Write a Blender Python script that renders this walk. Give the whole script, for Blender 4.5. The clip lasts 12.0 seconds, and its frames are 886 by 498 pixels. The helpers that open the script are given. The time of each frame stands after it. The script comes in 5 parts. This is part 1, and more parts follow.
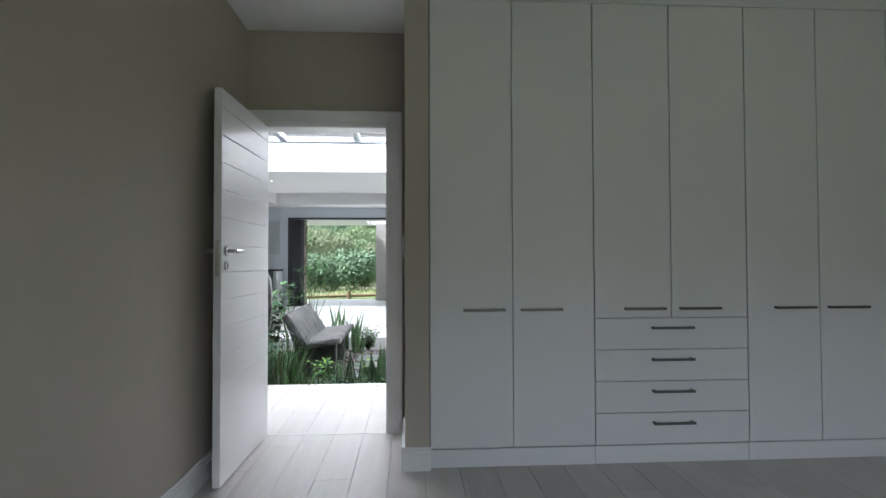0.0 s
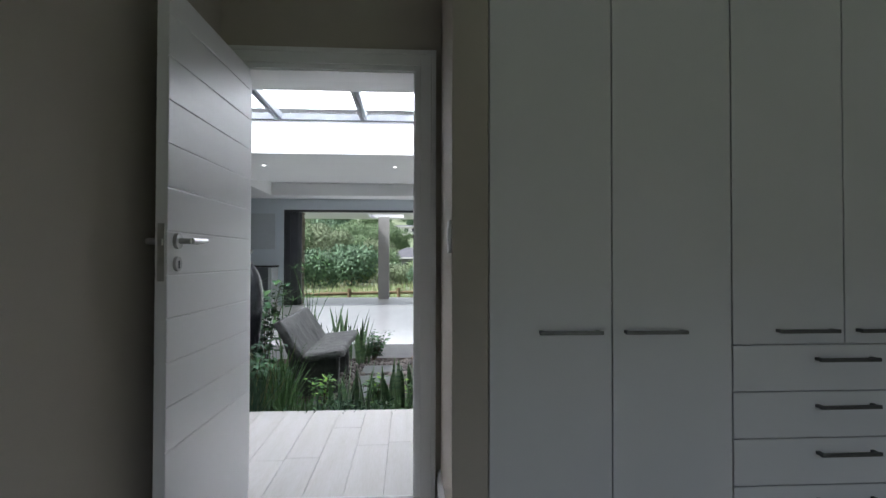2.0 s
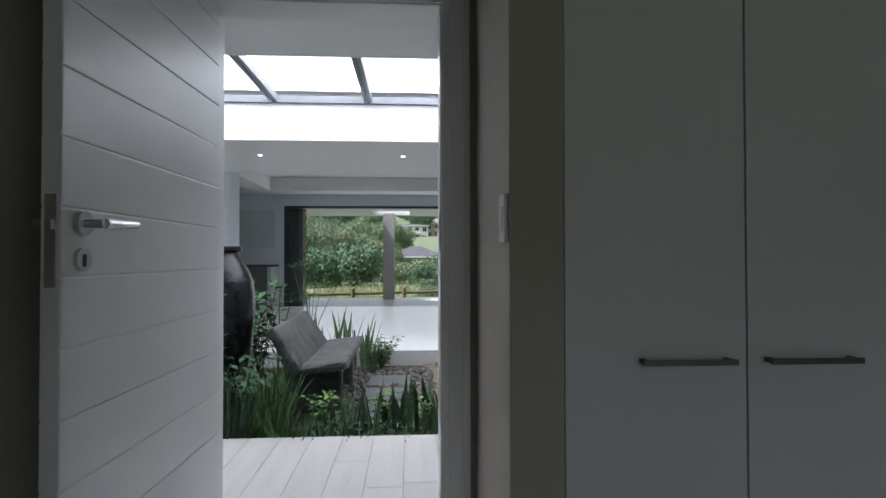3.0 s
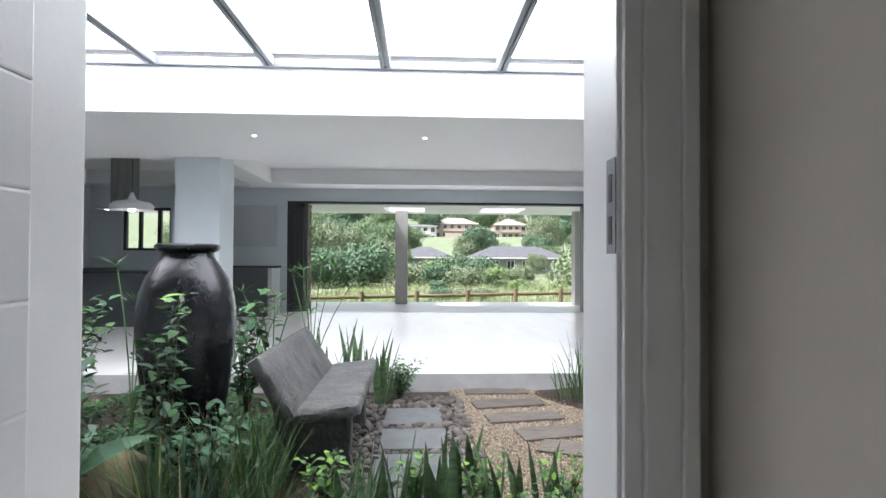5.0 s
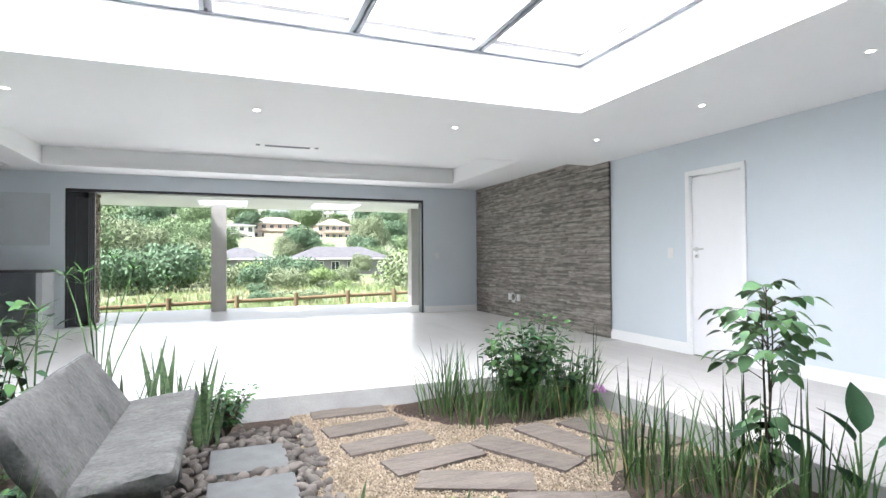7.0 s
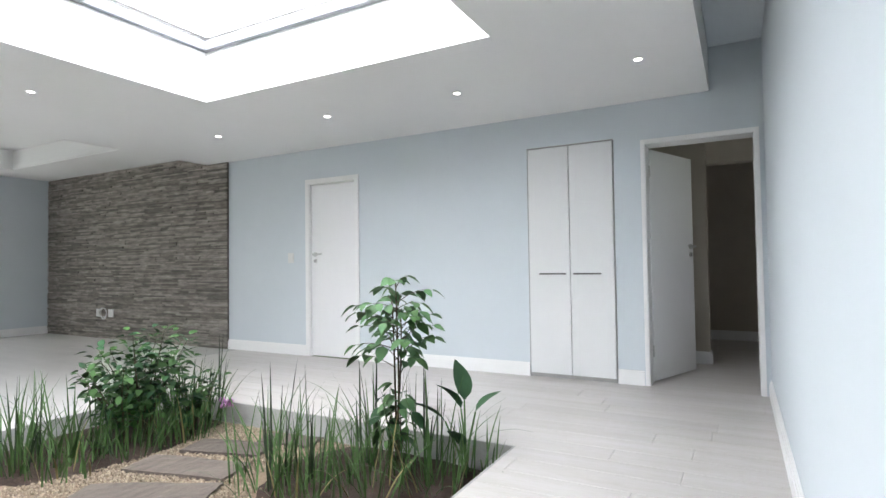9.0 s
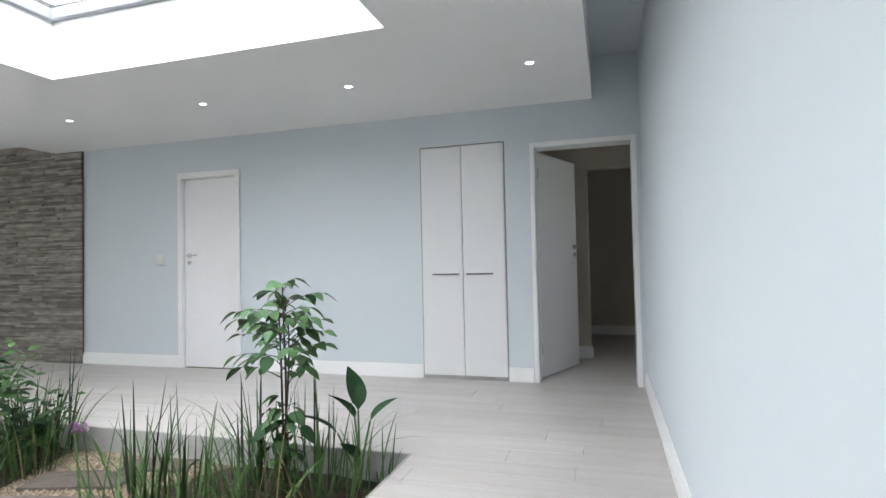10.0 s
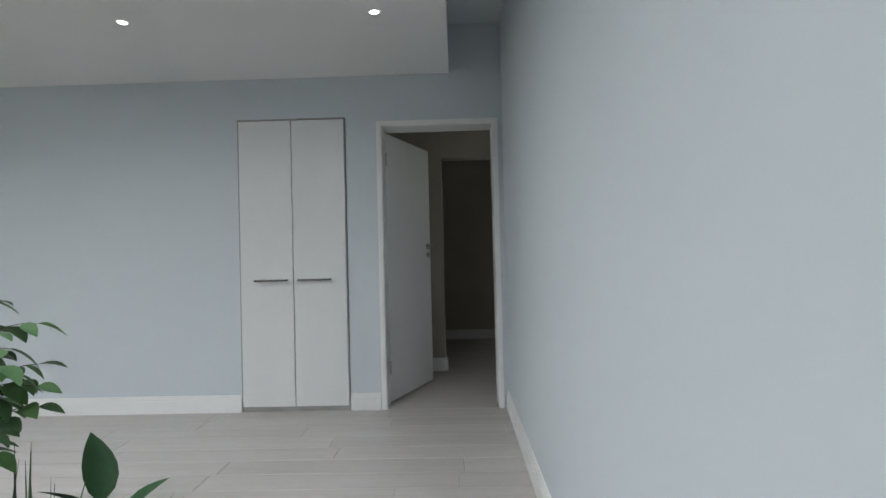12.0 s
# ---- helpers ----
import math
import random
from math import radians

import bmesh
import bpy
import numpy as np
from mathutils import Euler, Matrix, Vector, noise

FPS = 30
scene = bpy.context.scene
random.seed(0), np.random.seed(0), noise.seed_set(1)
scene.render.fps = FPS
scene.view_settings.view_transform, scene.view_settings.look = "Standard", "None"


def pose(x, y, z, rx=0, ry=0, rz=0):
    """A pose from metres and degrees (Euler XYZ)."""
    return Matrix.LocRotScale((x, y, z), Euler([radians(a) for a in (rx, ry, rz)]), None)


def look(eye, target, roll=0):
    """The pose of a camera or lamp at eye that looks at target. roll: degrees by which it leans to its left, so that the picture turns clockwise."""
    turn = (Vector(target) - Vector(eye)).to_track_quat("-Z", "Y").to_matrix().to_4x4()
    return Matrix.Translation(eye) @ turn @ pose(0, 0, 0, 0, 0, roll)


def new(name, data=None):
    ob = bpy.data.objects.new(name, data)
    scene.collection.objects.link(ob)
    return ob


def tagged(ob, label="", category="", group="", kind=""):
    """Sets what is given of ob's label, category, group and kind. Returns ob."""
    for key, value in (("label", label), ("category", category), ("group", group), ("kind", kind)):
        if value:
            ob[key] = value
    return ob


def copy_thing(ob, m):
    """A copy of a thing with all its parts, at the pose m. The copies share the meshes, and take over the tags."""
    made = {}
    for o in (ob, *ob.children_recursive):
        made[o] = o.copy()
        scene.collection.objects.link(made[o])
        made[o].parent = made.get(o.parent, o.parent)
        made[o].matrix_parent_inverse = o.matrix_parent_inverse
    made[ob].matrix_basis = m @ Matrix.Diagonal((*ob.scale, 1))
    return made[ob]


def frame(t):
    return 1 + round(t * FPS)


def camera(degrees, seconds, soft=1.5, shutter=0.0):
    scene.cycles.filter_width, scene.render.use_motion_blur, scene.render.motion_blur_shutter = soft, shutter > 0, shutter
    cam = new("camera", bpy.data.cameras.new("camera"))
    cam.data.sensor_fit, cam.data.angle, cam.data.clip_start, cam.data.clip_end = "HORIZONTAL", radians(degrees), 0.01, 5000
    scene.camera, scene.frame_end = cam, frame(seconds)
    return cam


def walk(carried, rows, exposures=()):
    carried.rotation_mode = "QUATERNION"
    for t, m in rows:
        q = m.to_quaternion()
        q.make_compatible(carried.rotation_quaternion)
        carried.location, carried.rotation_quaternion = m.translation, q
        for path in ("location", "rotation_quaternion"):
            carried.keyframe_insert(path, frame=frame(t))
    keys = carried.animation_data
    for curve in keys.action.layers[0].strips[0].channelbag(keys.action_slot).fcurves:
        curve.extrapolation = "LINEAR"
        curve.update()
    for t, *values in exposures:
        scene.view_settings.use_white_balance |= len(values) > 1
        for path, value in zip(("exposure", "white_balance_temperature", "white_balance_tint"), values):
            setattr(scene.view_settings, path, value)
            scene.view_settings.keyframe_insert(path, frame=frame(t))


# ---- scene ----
cam = camera(78.4, 12.0)
PATH = [
    (0, (0.401, -3.648, 1.134), (0.522, -1.653, 1.182), -0.2),
    (0.5, (0.373, -3.423, 1.137), (0.501, -1.427, 1.179), -0.2),
    (1, (0.336, -3.168, 1.144), (0.466, -1.173, 1.184), -0.0),
    (1.5, (0.267, -2.891, 1.15), (0.399, -0.896, 1.187), 0.0),
    (2, (0.212, -2.623, 1.14), (0.341, -0.628, 1.174), 0.1),
    (2.5, (0.184, -2.285, 1.135), (0.311, -0.29, 1.172), 0.2),
    (3, (0.136, -1.952, 1.124), (0.253, 0.044, 1.154), -0.1),
    (3.2, (0.117, -1.828, 1.126), (0.232, 0.168, 1.156), 0.0),
    (4.8, (-0.02, -0.848, 1.143), (0.071, 1.15, 1.175), 0.4),
    (5, (-0.034, -0.746, 1.143), (0.055, 1.251, 1.175), 0.3),
    (5.5, (-0.074, -0.499, 1.141), (0.033, 1.498, 1.17), 0.2),
    (6, (-0.135, -0.283, 1.122), (0.039, 1.709, 1.154), -0.0),
    (6.5, (-0.158, -0.141, 1.123), (0.229, 1.82, 1.158), -0.0),
    (7, (-0.158, 0.042, 1.11), (0.56, 1.908, 1.144), -0.3),
    (7.5, (-0.164, 0.205, 1.118), (0.882, 1.909, 1.15), -0.5),
    (7.7, (-0.17, 0.235, 1.112), (0.99, 1.864, 1.146), -0.6),
    (9.3, (-0.208, 0.390, 1.045), (1.619, 1.20, 1.105), -0.9),
    (9.5, (-0.2, 0.422, 1.052), (1.661, 1.153, 1.110), -1.0),
    (10, (-0.096, 0.43, 1.053), (1.818, 1.008, 1.107), -1.2),
    (10.5, (0.052, 0.434, 1.054), (2.007, 0.848, 1.108), -1.25),
    (11, (0.236, 0.44, 1.057), (2.216, 0.713, 1.107), -1.4),
    (11.5, (0.488, 0.481, 1.078), (2.482, 0.622, 1.121), -1.4),
    (12, (0.747, 0.497, 1.098), (2.747, 0.545, 1.127), -1.4),
]
EXPOSURES = [(0, 1.36, 6080, 12), (1.5, 0.84, 6080, 12), (2.5, 0.38, 6050, 12), (3.2, 0.2, 6000, 12), (5, 1.05, 6200, 13), (5.5, 1.2, 6200, 13), (6.2, 1.68, 6250, 13), (7, 1.62, 6300, 13), (7.5, 1.45, 6350, 13),
             (9.5, 1.14, 6450, 11), (10, 0.98, 6450, 11), (11, 0.78, 6450, 10), (12, 0.33, 6500, 9)]
walk(cam, [(t, look(eye, target, roll)) for t, eye, target, roll in PATH], EXPOSURES)

# ---- world and large lights ----
world = bpy.data.worlds.new("overcast")
scene.world = world
world.use_nodes = True
wn, wl = world.node_tree.nodes, world.node_tree.links
sky = wn.new("ShaderNodeTexSky")
sky.sky_type, sky.sun_disc = "NISHITA", False
sky.sun_elevation, sky.sun_rotation = radians(59), radians(250)
sky.air_density, sky.dust_density = 1.0, 4.0
pale = wn.new("ShaderNodeHueSaturation")
pale.inputs["Saturation"].default_value = 0.35
wl.new(sky.outputs[0], pale.inputs["Color"])
wl.new(pale.outputs[0], wn["Background"].inputs["Color"])
wn["Background"].inputs["Strength"].default_value = 0.15


def lamp(name, kind, m, energy, color=(1, 1, 1), size=None):
    data = bpy.data.lights.new(name, kind)
    data.energy, data.color = energy, color
    if kind == "AREA":
        data.shape, data.size, data.size_y = "RECTANGLE", size[0], size[1]
    if kind == "SUN":
        data.angle = size
    ob = new(name, data)
    ob.matrix_world = m
    return ob


lamp("sun", "SUN", look((0, 0, 30), (17, 6, 0)), 5.0, (1.0, 0.985, 0.96), radians(8))
# the sky and the sunlit ground outside the window behind the walker
lamp("bedroom_window_sky", "AREA", look((1.9, -8.0, 2.9), (1.9, -0.64, 0.3)), 62, (0.78, 0.90, 1.0), (3.6, 1.0))
lamp("bedroom_window_ground", "AREA", look((1.9, -5.55, 1.1), (1.9, 0, 1.3)), 0.3, (0.95, 1.0, 0.93), (2.4, 1.8))


# daylight that enters through the wide patio opening
lamp("patio_opening_sky", "AREA", look((0.35, 10.9, 1.15), (0.35, 5.0, 1.0)), 24, (0.97, 0.99, 1.0), (6.0, 2.1))


# ---- materials ----
def surface(name, base, other=None, scale=4.0, rough=0.5, metal=0.0, bump=0.0, bump_scale=60.0, stretch=(1, 1, 1), fine=0.25,
            coat=0.0, vary=0.0, island=False, spec=0.5):
    """A node material: two scales of noise between two colours, fine relief, and chance differences between pieces."""
    m = bpy.data.materials.new(name)
    m.use_nodes = True
    n, l = m.node_tree.nodes, m.node_tree.links
    b = n["Principled BSDF"]
    other = other or tuple(c * 0.9 for c in base)
    geo = n.new("ShaderNodeNewGeometry")
    mp = n.new("ShaderNodeMapping")
    mp.inputs["Scale"].default_value = stretch
    l.new(geo.outputs["Position"], mp.inputs["Vector"])
    big, small = n.new("ShaderNodeTexNoise"), n.new("ShaderNodeTexNoise")
    big.inputs["Scale"].default_value, small.inputs["Scale"].default_value = scale, scale * 9
    big.inputs["Detail"].default_value = small.inputs["Detail"].default_value = 4
    for t in (big, small):
        l.new(mp.outputs[0], t.inputs["Vector"])
    mix = n.new("ShaderNodeMix")
    l.new(big.outputs["Fac"], mix.inputs[2])
    l.new(small.outputs["Fac"], mix.inputs[3])
    mix.inputs[0].default_value = fine
    ramp = n.new("ShaderNodeValToRGB")
    ramp.color_ramp.elements[0].position, ramp.color_ramp.elements[1].position = 0.32, 0.68
    ramp.color_ramp.elements[0].color, ramp.color_ramp.elements[1].color = (*other, 1), (*base, 1)
    l.new(mix.outputs[0], ramp.inputs[0])
    out = ramp.outputs[0]
    if vary:
        hsv = n.new("ShaderNodeHueSaturation")
        rnd = n.new("ShaderNodeMapRange")
        rnd.inputs["To Min"].default_value, rnd.inputs["To Max"].default_value = 1 - vary, 1 + vary
        if island:
            l.new(geo.outputs["Random Per Island"], rnd.inputs["Value"])
        else:
            l.new(n.new("ShaderNodeObjectInfo").outputs["Random"], rnd.inputs["Value"])
        l.new(rnd.outputs[0], hsv.inputs["Value"])
        l.new(out, hsv.inputs["Color"])
        out = hsv.outputs[0]
    l.new(out, b.inputs["Base Color"])
    b.inputs["Roughness"].default_value, b.inputs["Metallic"].default_value = rough, metal
    b.inputs["Coat Weight"].default_value = coat
    b.inputs["Specular IOR Level"].default_value = spec
    if bump:
        tex = n.new("ShaderNodeTexNoise")
        tex.inputs["Scale"].default_value, tex.inputs["Detail"].default_value = bump_scale, 3
        l.new(mp.outputs[0], tex.inputs["Vector"])
        bm_ = n.new("ShaderNodeBump")
        bm_.inputs["Strength"].default_value, bm_.inputs["Distance"].default_value = bump, 0.01
        l.new(tex.outputs["Fac"], bm_.inputs["Height"])
        l.new(bm_.outputs[0], b.inputs["Normal"])
    return m


def glow(name, color, strength):
    m = bpy.data.materials.new(name)
    m.use_nodes = True
    b = m.node_tree.nodes["Principled BSDF"]
    b.inputs["Base Color"].default_value = (0.8, 0.8, 0.8, 1)
    b.inputs["Emission Color"].default_value, b.inputs["Emission Strength"].default_value = (*color, 1), strength
    return m


def glass(name, tint=(1, 1, 1), rough=0.0):
    m = bpy.data.materials.new(name)
    m.use_nodes = True
    n, l = m.node_tree.nodes, m.node_tree.links
    mixer, clear, gloss = n.new("ShaderNodeMixShader"), n.new("ShaderNodeBsdfTransparent"), n.new("ShaderNodeBsdfGlossy")
    clear.inputs[0].default_value = (*tint, 1)
    gloss.inputs["Roughness"].default_value = rough
    mixer.inputs[0].default_value = 0.06
    l.new(clear.outputs[0], mixer.inputs[1])
    l.new(gloss.outputs[0], mixer.inputs[2])
    l.new(mixer.outputs[0], n["Material Output"].inputs[0])
    return m


BEIGE = surface("beige_wall_paint", (0.47, 0.43, 0.37), (0.44, 0.40, 0.345), 1.2, 0.75, bump=0.06, bump_scale=180)
BLUE = surface("pale_blue_wall_paint", (0.606, 0.656, 0.694), (0.582, 0.631, 0.668), 0.8, 0.7, bump=0.02, bump_scale=200)
WHITE = surface("white_ceiling_paint", (0.80, 0.80, 0.795), (0.775, 0.775, 0.77), 0.7, 0.8, bump=0.04, bump_scale=160)
TRIM = surface("white_satin_trim", (0.82, 0.82, 0.82), (0.79, 0.79, 0.79), 2, 0.35, bump=0.03, bump_scale=90)
DOORPAINT = surface("white_door_paint", (0.80, 0.80, 0.81), (0.77, 0.77, 0.78), 2, 0.32, bump=0.03, bump_scale=70, stretch=(1, 1, 0.3))
LACQUER = surface("white_wardrobe_lacquer", (0.74, 0.745, 0.75), (0.715, 0.72, 0.725), 1.5, 0.42, bump=0.03, bump_scale=120)
STEEL = surface("brushed_steel", (0.62, 0.62, 0.61), (0.5, 0.5, 0.5), 30, 0.28, 1.0, stretch=(0.2, 1, 1))
HOODSTEEL = surface("dull_stainless_steel", (0.30, 0.30, 0.295), (0.22, 0.22, 0.215), 14, 0.34, 0.9, stretch=(1, 1, 0.15))
DARKSTEEL = surface("satin_nickel", (0.17, 0.17, 0.165), (0.12, 0.12, 0.115), 30, 0.42, 0.9)
PLANK = surface("whitewashed_plank", (0.555, 0.525, 0.52), (0.46, 0.432, 0.395), 2.2, 0.4, bump=0.05, bump_scale=25, stretch=(6, 0.6, 1), fine=0.45, vary=0.05)
GAP = surface("plank_joint", (0.30, 0.275, 0.245), None, 8, 0.8)
STONEGAP = surface("dark_stone_joint", (0.11, 0.10, 0.09), None, 8, 0.9)
TILE = surface("pale_polished_floor", (0.74, 0.725, 0.705), (0.69, 0.675, 0.655), 1.6, 0.27, bump=0.015, bump_scale=20, stretch=(3, 0.6, 1), fine=0.4, vary=0.02)
ALU = surface("grey_aluminium", (0.27, 0.282, 0.30), (0.22, 0.23, 0.25), 8, 0.55, 0.0)
BLACKALU = surface("charcoal_aluminium", (0.035, 0.036, 0.04), (0.025, 0.026, 0.03), 8, 0.42, 0.2)
CONCRETE = surface("kerb_concrete", (0.40, 0.395, 0.385), (0.32, 0.315, 0.305), 5, 0.85, bump=0.25, bump_scale=60)
SOIL = surface("dark_soil", (0.062, 0.038, 0.026), (0.022, 0.014, 0.010), 22, 0.95, bump=1.0, bump_scale=70, fine=0.5)
GRAVELBED = surface("gravel_bed", (0.27, 0.205, 0.14), (0.17, 0.125, 0.085), 60, 0.9, bump=0.8, bump_scale=90)
PEBBLE = surface("buff_gravel", (0.36, 0.29, 0.215), (0.22, 0.175, 0.125), 30, 0.8, vary=0.4, island=True)
COBBLE = surface("river_cobble", (0.125, 0.105, 0.09), (0.065, 0.056, 0.05), 18, 0.75, bump=0.25, bump_scale=70, vary=0.35)
SLAB = surface("grey_stepping_slab", (0.125, 0.128, 0.126), (0.085, 0.088, 0.086), 7, 0.8, bump=0.25, bump_scale=90)
SLEEPER = surface("weathered_sleeper", (0.165, 0.135, 0.115), (0.08, 0.066, 0.056), 5, 0.85, bump=0.8, bump_scale=16, stretch=(1, 5, 5), fine=0.5, vary=0.12)
BENCH = surface("mossy_cast_concrete", (0.104, 0.102, 0.098), (0.030, 0.030, 0.029), 6, 0.88, bump=1.0, bump_scale=22, fine=0.42)
BENCHDARK = surface("dark_bench_concrete", (0.07, 0.068, 0.064), (0.035, 0.034, 0.032), 9, 0.85, bump=0.8, bump_scale=30)
GLAZE = surface("black_glazed_clay", (0.013, 0.0135, 0.016), (0.005, 0.005, 0.006), 8, 0.24, bump=0.45, bump_scale=24, stretch=(1, 1, 0.9), spec=0.4, fine=0.6)
BOWLCLAY = surface("mossy_stone", (0.23, 0.18, 0.10), (0.10, 0.09, 0.05), 7, 0.9, bump=0.6, bump_scale=40)
STONE = surface("ledger_stone", (0.37, 0.335, 0.295), (0.155, 0.14, 0.128), 6, 0.8, bump=0.6, bump_scale=50, stretch=(1, 1, 4), vary=0.45, island=True)
STONE_PIECE = surface("ledger_stone_piece", (0.37, 0.335, 0.295), (0.155, 0.14, 0.128), 6, 0.8, bump=0.6, bump_scale=50, stretch=(1, 1, 4), vary=0.45)
GREYGLOSS = surface("white_gloss_cabinet", (0.50, 0.51, 0.52), (0.48, 0.49, 0.50), 2, 0.12, coat=0.4)
GREYPANEL = surface("slate_grey_panel", (0.075, 0.08, 0.09), (0.06, 0.065, 0.073), 4, 0.35)
WORKTOP = surface("dark_stone_worktop", (0.06, 0.058, 0.056), (0.03, 0.03, 0.03), 50, 0.2)
BLACKGLASS = surface("oven_black_glass", (0.01, 0.01, 0.011), None, 4, 0.06)
PLASTIC = surface("white_plastic", (0.74, 0.74, 0.73), None, 4, 0.4)
PANE = glass("window_glass")
LED = glow("lit_downlight", (1.0, 0.97, 0.9), 12)
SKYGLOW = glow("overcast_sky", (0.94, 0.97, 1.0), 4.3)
HILITE = glow("lit_pendant_bulb", (1.0, 0.95, 0.85), 8)


# ---- helpers ----
def box(bm, a, b, bevel=0.0):
    """A box between two corners, with small bevels."""
    (x0, y0, z0), (x1, y1, z1) = a, b
    r = bmesh.ops.create_cube(bm, size=1.0, matrix=Matrix.LocRotScale(((x0 + x1) / 2, (y0 + y1) / 2, (z0 + z1) / 2), None, (x1 - x0, y1 - y0, z1 - z0)))
    if bevel:
        vs = set(r["verts"])
        es = [e for e in bm.edges if e.verts[0] in vs]
        bmesh.ops.bevel(bm, geom=es, offset=bevel, segments=2, affect="EDGES", profile=0.6)
    return r["verts"]


def boxes(items, bevel=0.0):
    bm = bmesh.new()
    for a, b in items:
        box(bm, a, b, bevel)
    return bm


def rod(bm, a, b, r0, r1=None, n=10):
    """A round bar from a to b."""
    a, b = Vector(a), Vector(b)
    m = Matrix.Translation((a + b) / 2) @ (b - a).to_track_quat("Z", "Y").to_matrix().to_4x4()
    bmesh.ops.create_cone(bm, cap_ends=True, segments=n, radius1=r0, radius2=r0 if r1 is None else r1, depth=(b - a).length, matrix=m)


def lathe(bm, profile, n=40, at=(0, 0, 0)):
    """Turns a profile of (radius, height) round an upright axis."""
    rings = []
    for r, z in profile:
        rings.append([bm.verts.new((at[0] + r * math.cos(2 * math.pi * i / n), at[1] + r * math.sin(2 * math.pi * i / n), at[2] + z)) for i in range(n)])
    for p, q in zip(rings, rings[1:]):
        for i in range(n):
            bm.faces.new((p[i], p[(i + 1) % n], q[(i + 1) % n], q[i]))


def mesh_of(name, bm, mat, smooth=False):
    bmesh.ops.recalc_face_normals(bm, faces=bm.faces)
    if smooth:
        for e in bm.edges:
            if len(e.link_faces) == 2 and e.calc_face_angle(0) > 0.75:
                e.smooth = False
    me = bpy.data.meshes.new(name)
    bm.to_mesh(me)
    bm.free()
    me.materials.append(mat)
    if smooth:
        for f in me.polygons:
            f.use_smooth = True
    return me


def part(name, bm, mat, parent=None, label="", smooth=False):
    ob = new(name, mesh_of(name, bm, mat, smooth))
    if parent is not None:
        ob.parent = parent
    if label:
        tagged(ob, label)
    return ob


def structure(name, bm, mat, label, category):
    return tagged(part(name, bm, mat), label, category, kind="structure")


def thing(name, label, category, at=(0, 0, 0), group=""):
    ob = new(name)
    ob.empty_display_size = 0.1
    ob.location = at
    return tagged(ob, label, category, group)


def wall_x(y0, y1, x0, x1, z1, holes=(), z0=0.0):
    """A wall that runs along x, as boxes round its openings (x0, x1, z0, z1)."""
    out, x = [], x0
    for a, b, lo, hi in sorted(holes):
        out.append(((x, y0, z0), (a, y1, z1)))
        if lo > z0:
            out.append(((a, y0, z0), (b, y1, lo)))
        if hi < z1:
            out.append(((a, y0, hi), (b, y1, z1)))
        x = b
    out.append(((x, y0, z0), (x1, y1, z1)))
    return out


def wall_y(x0, x1, y0, y1, z1, holes=(), z0=0.0):
    return [((a[1], a[0], a[2]), (b[1], b[0], b[2])) for a, b in wall_x(x0, x1, y0, y1, z1, holes, z0)]


# ---- large structure ----
H, HB = 2.44, 2.68
structure("wall_bedroom_door", boxes(wall_x(0, 0.07, -0.675, 4.2, HB, [(-0.61, 0.28, 0, 2.075)])), BEIGE, "taupe-beige painted bedroom wall with a doorway", "wall")
structure("wall_bedroom_side", boxes([((-0.875, -5.7, 0), (-0.675, 0.07, HB))]), BEIGE, "taupe-beige painted plain bedroom side wall", "wall")
structure("wall_bedroom_back", boxes(wall_x(-5.7, -5.5, -0.675, 4.2, HB, [(0.7, 3.1, 0.2, 2.0)])), BEIGE, "taupe-beige painted wall with a window opening", "wall")
structure("wall_bedroom_far", boxes([((4.2, -5.7, 0), (4.35, 0.07, HB))]), BEIGE, "taupe-beige painted bedroom wall", "wall")
structure("wall_nib", boxes([((0.372, -0.655, 0), (0.506, 0.0, HB))], 0.004), BEIGE, "short beige wall end beside the wardrobe", "wall")
structure("ceiling_bedroom", boxes([((-0.875, -5.7, HB), (4.35, 0.07, HB + 0.1))]), WHITE, "white painted bedroom ceiling", "ceiling")
structure("wall_hall", boxes(wall_x(0.07, 0.14, -8.2, 4.70, 3.0, [(-0.61, 0.28, 0, 2.075)])), BLUE, "pale blue-grey painted hall wall", "wall")
structure("wall_hall_end", boxes(wall_y(4.70, 4.90, 0.07, 10.58, 3.0, [(0.185, 1.05, 0, 2.095), (1.287, 2.08, 0, 2.135), (4.10, 4.835, 0, 2.06)])), BLUE,
          "pale blue-grey painted wall with two doors and a cupboard", "wall")
structure("wall_garden_front", boxes(wall_x(10.58, 10.83, -6.9, 4.9, 3.0, [(-6.08, -5.10, 1.26, 2.14), (-2.75, 3.475, 0, 2.30)])), BLUE,
          "pale blue-grey wall with a wide patio opening", "wall")
structure("wall_kitchen", boxes([((-6.9, 5.0, 0), (-6.7, 10.58, 3.0)), ((-8.2, 4.9, 0), (-6.7, 5.0, 3.0)), ((-8.4, 0.14, 0), (-8.2, 5.0, 3.0))]), BLUE, "pale blue-grey kitchen side wall", "wall")
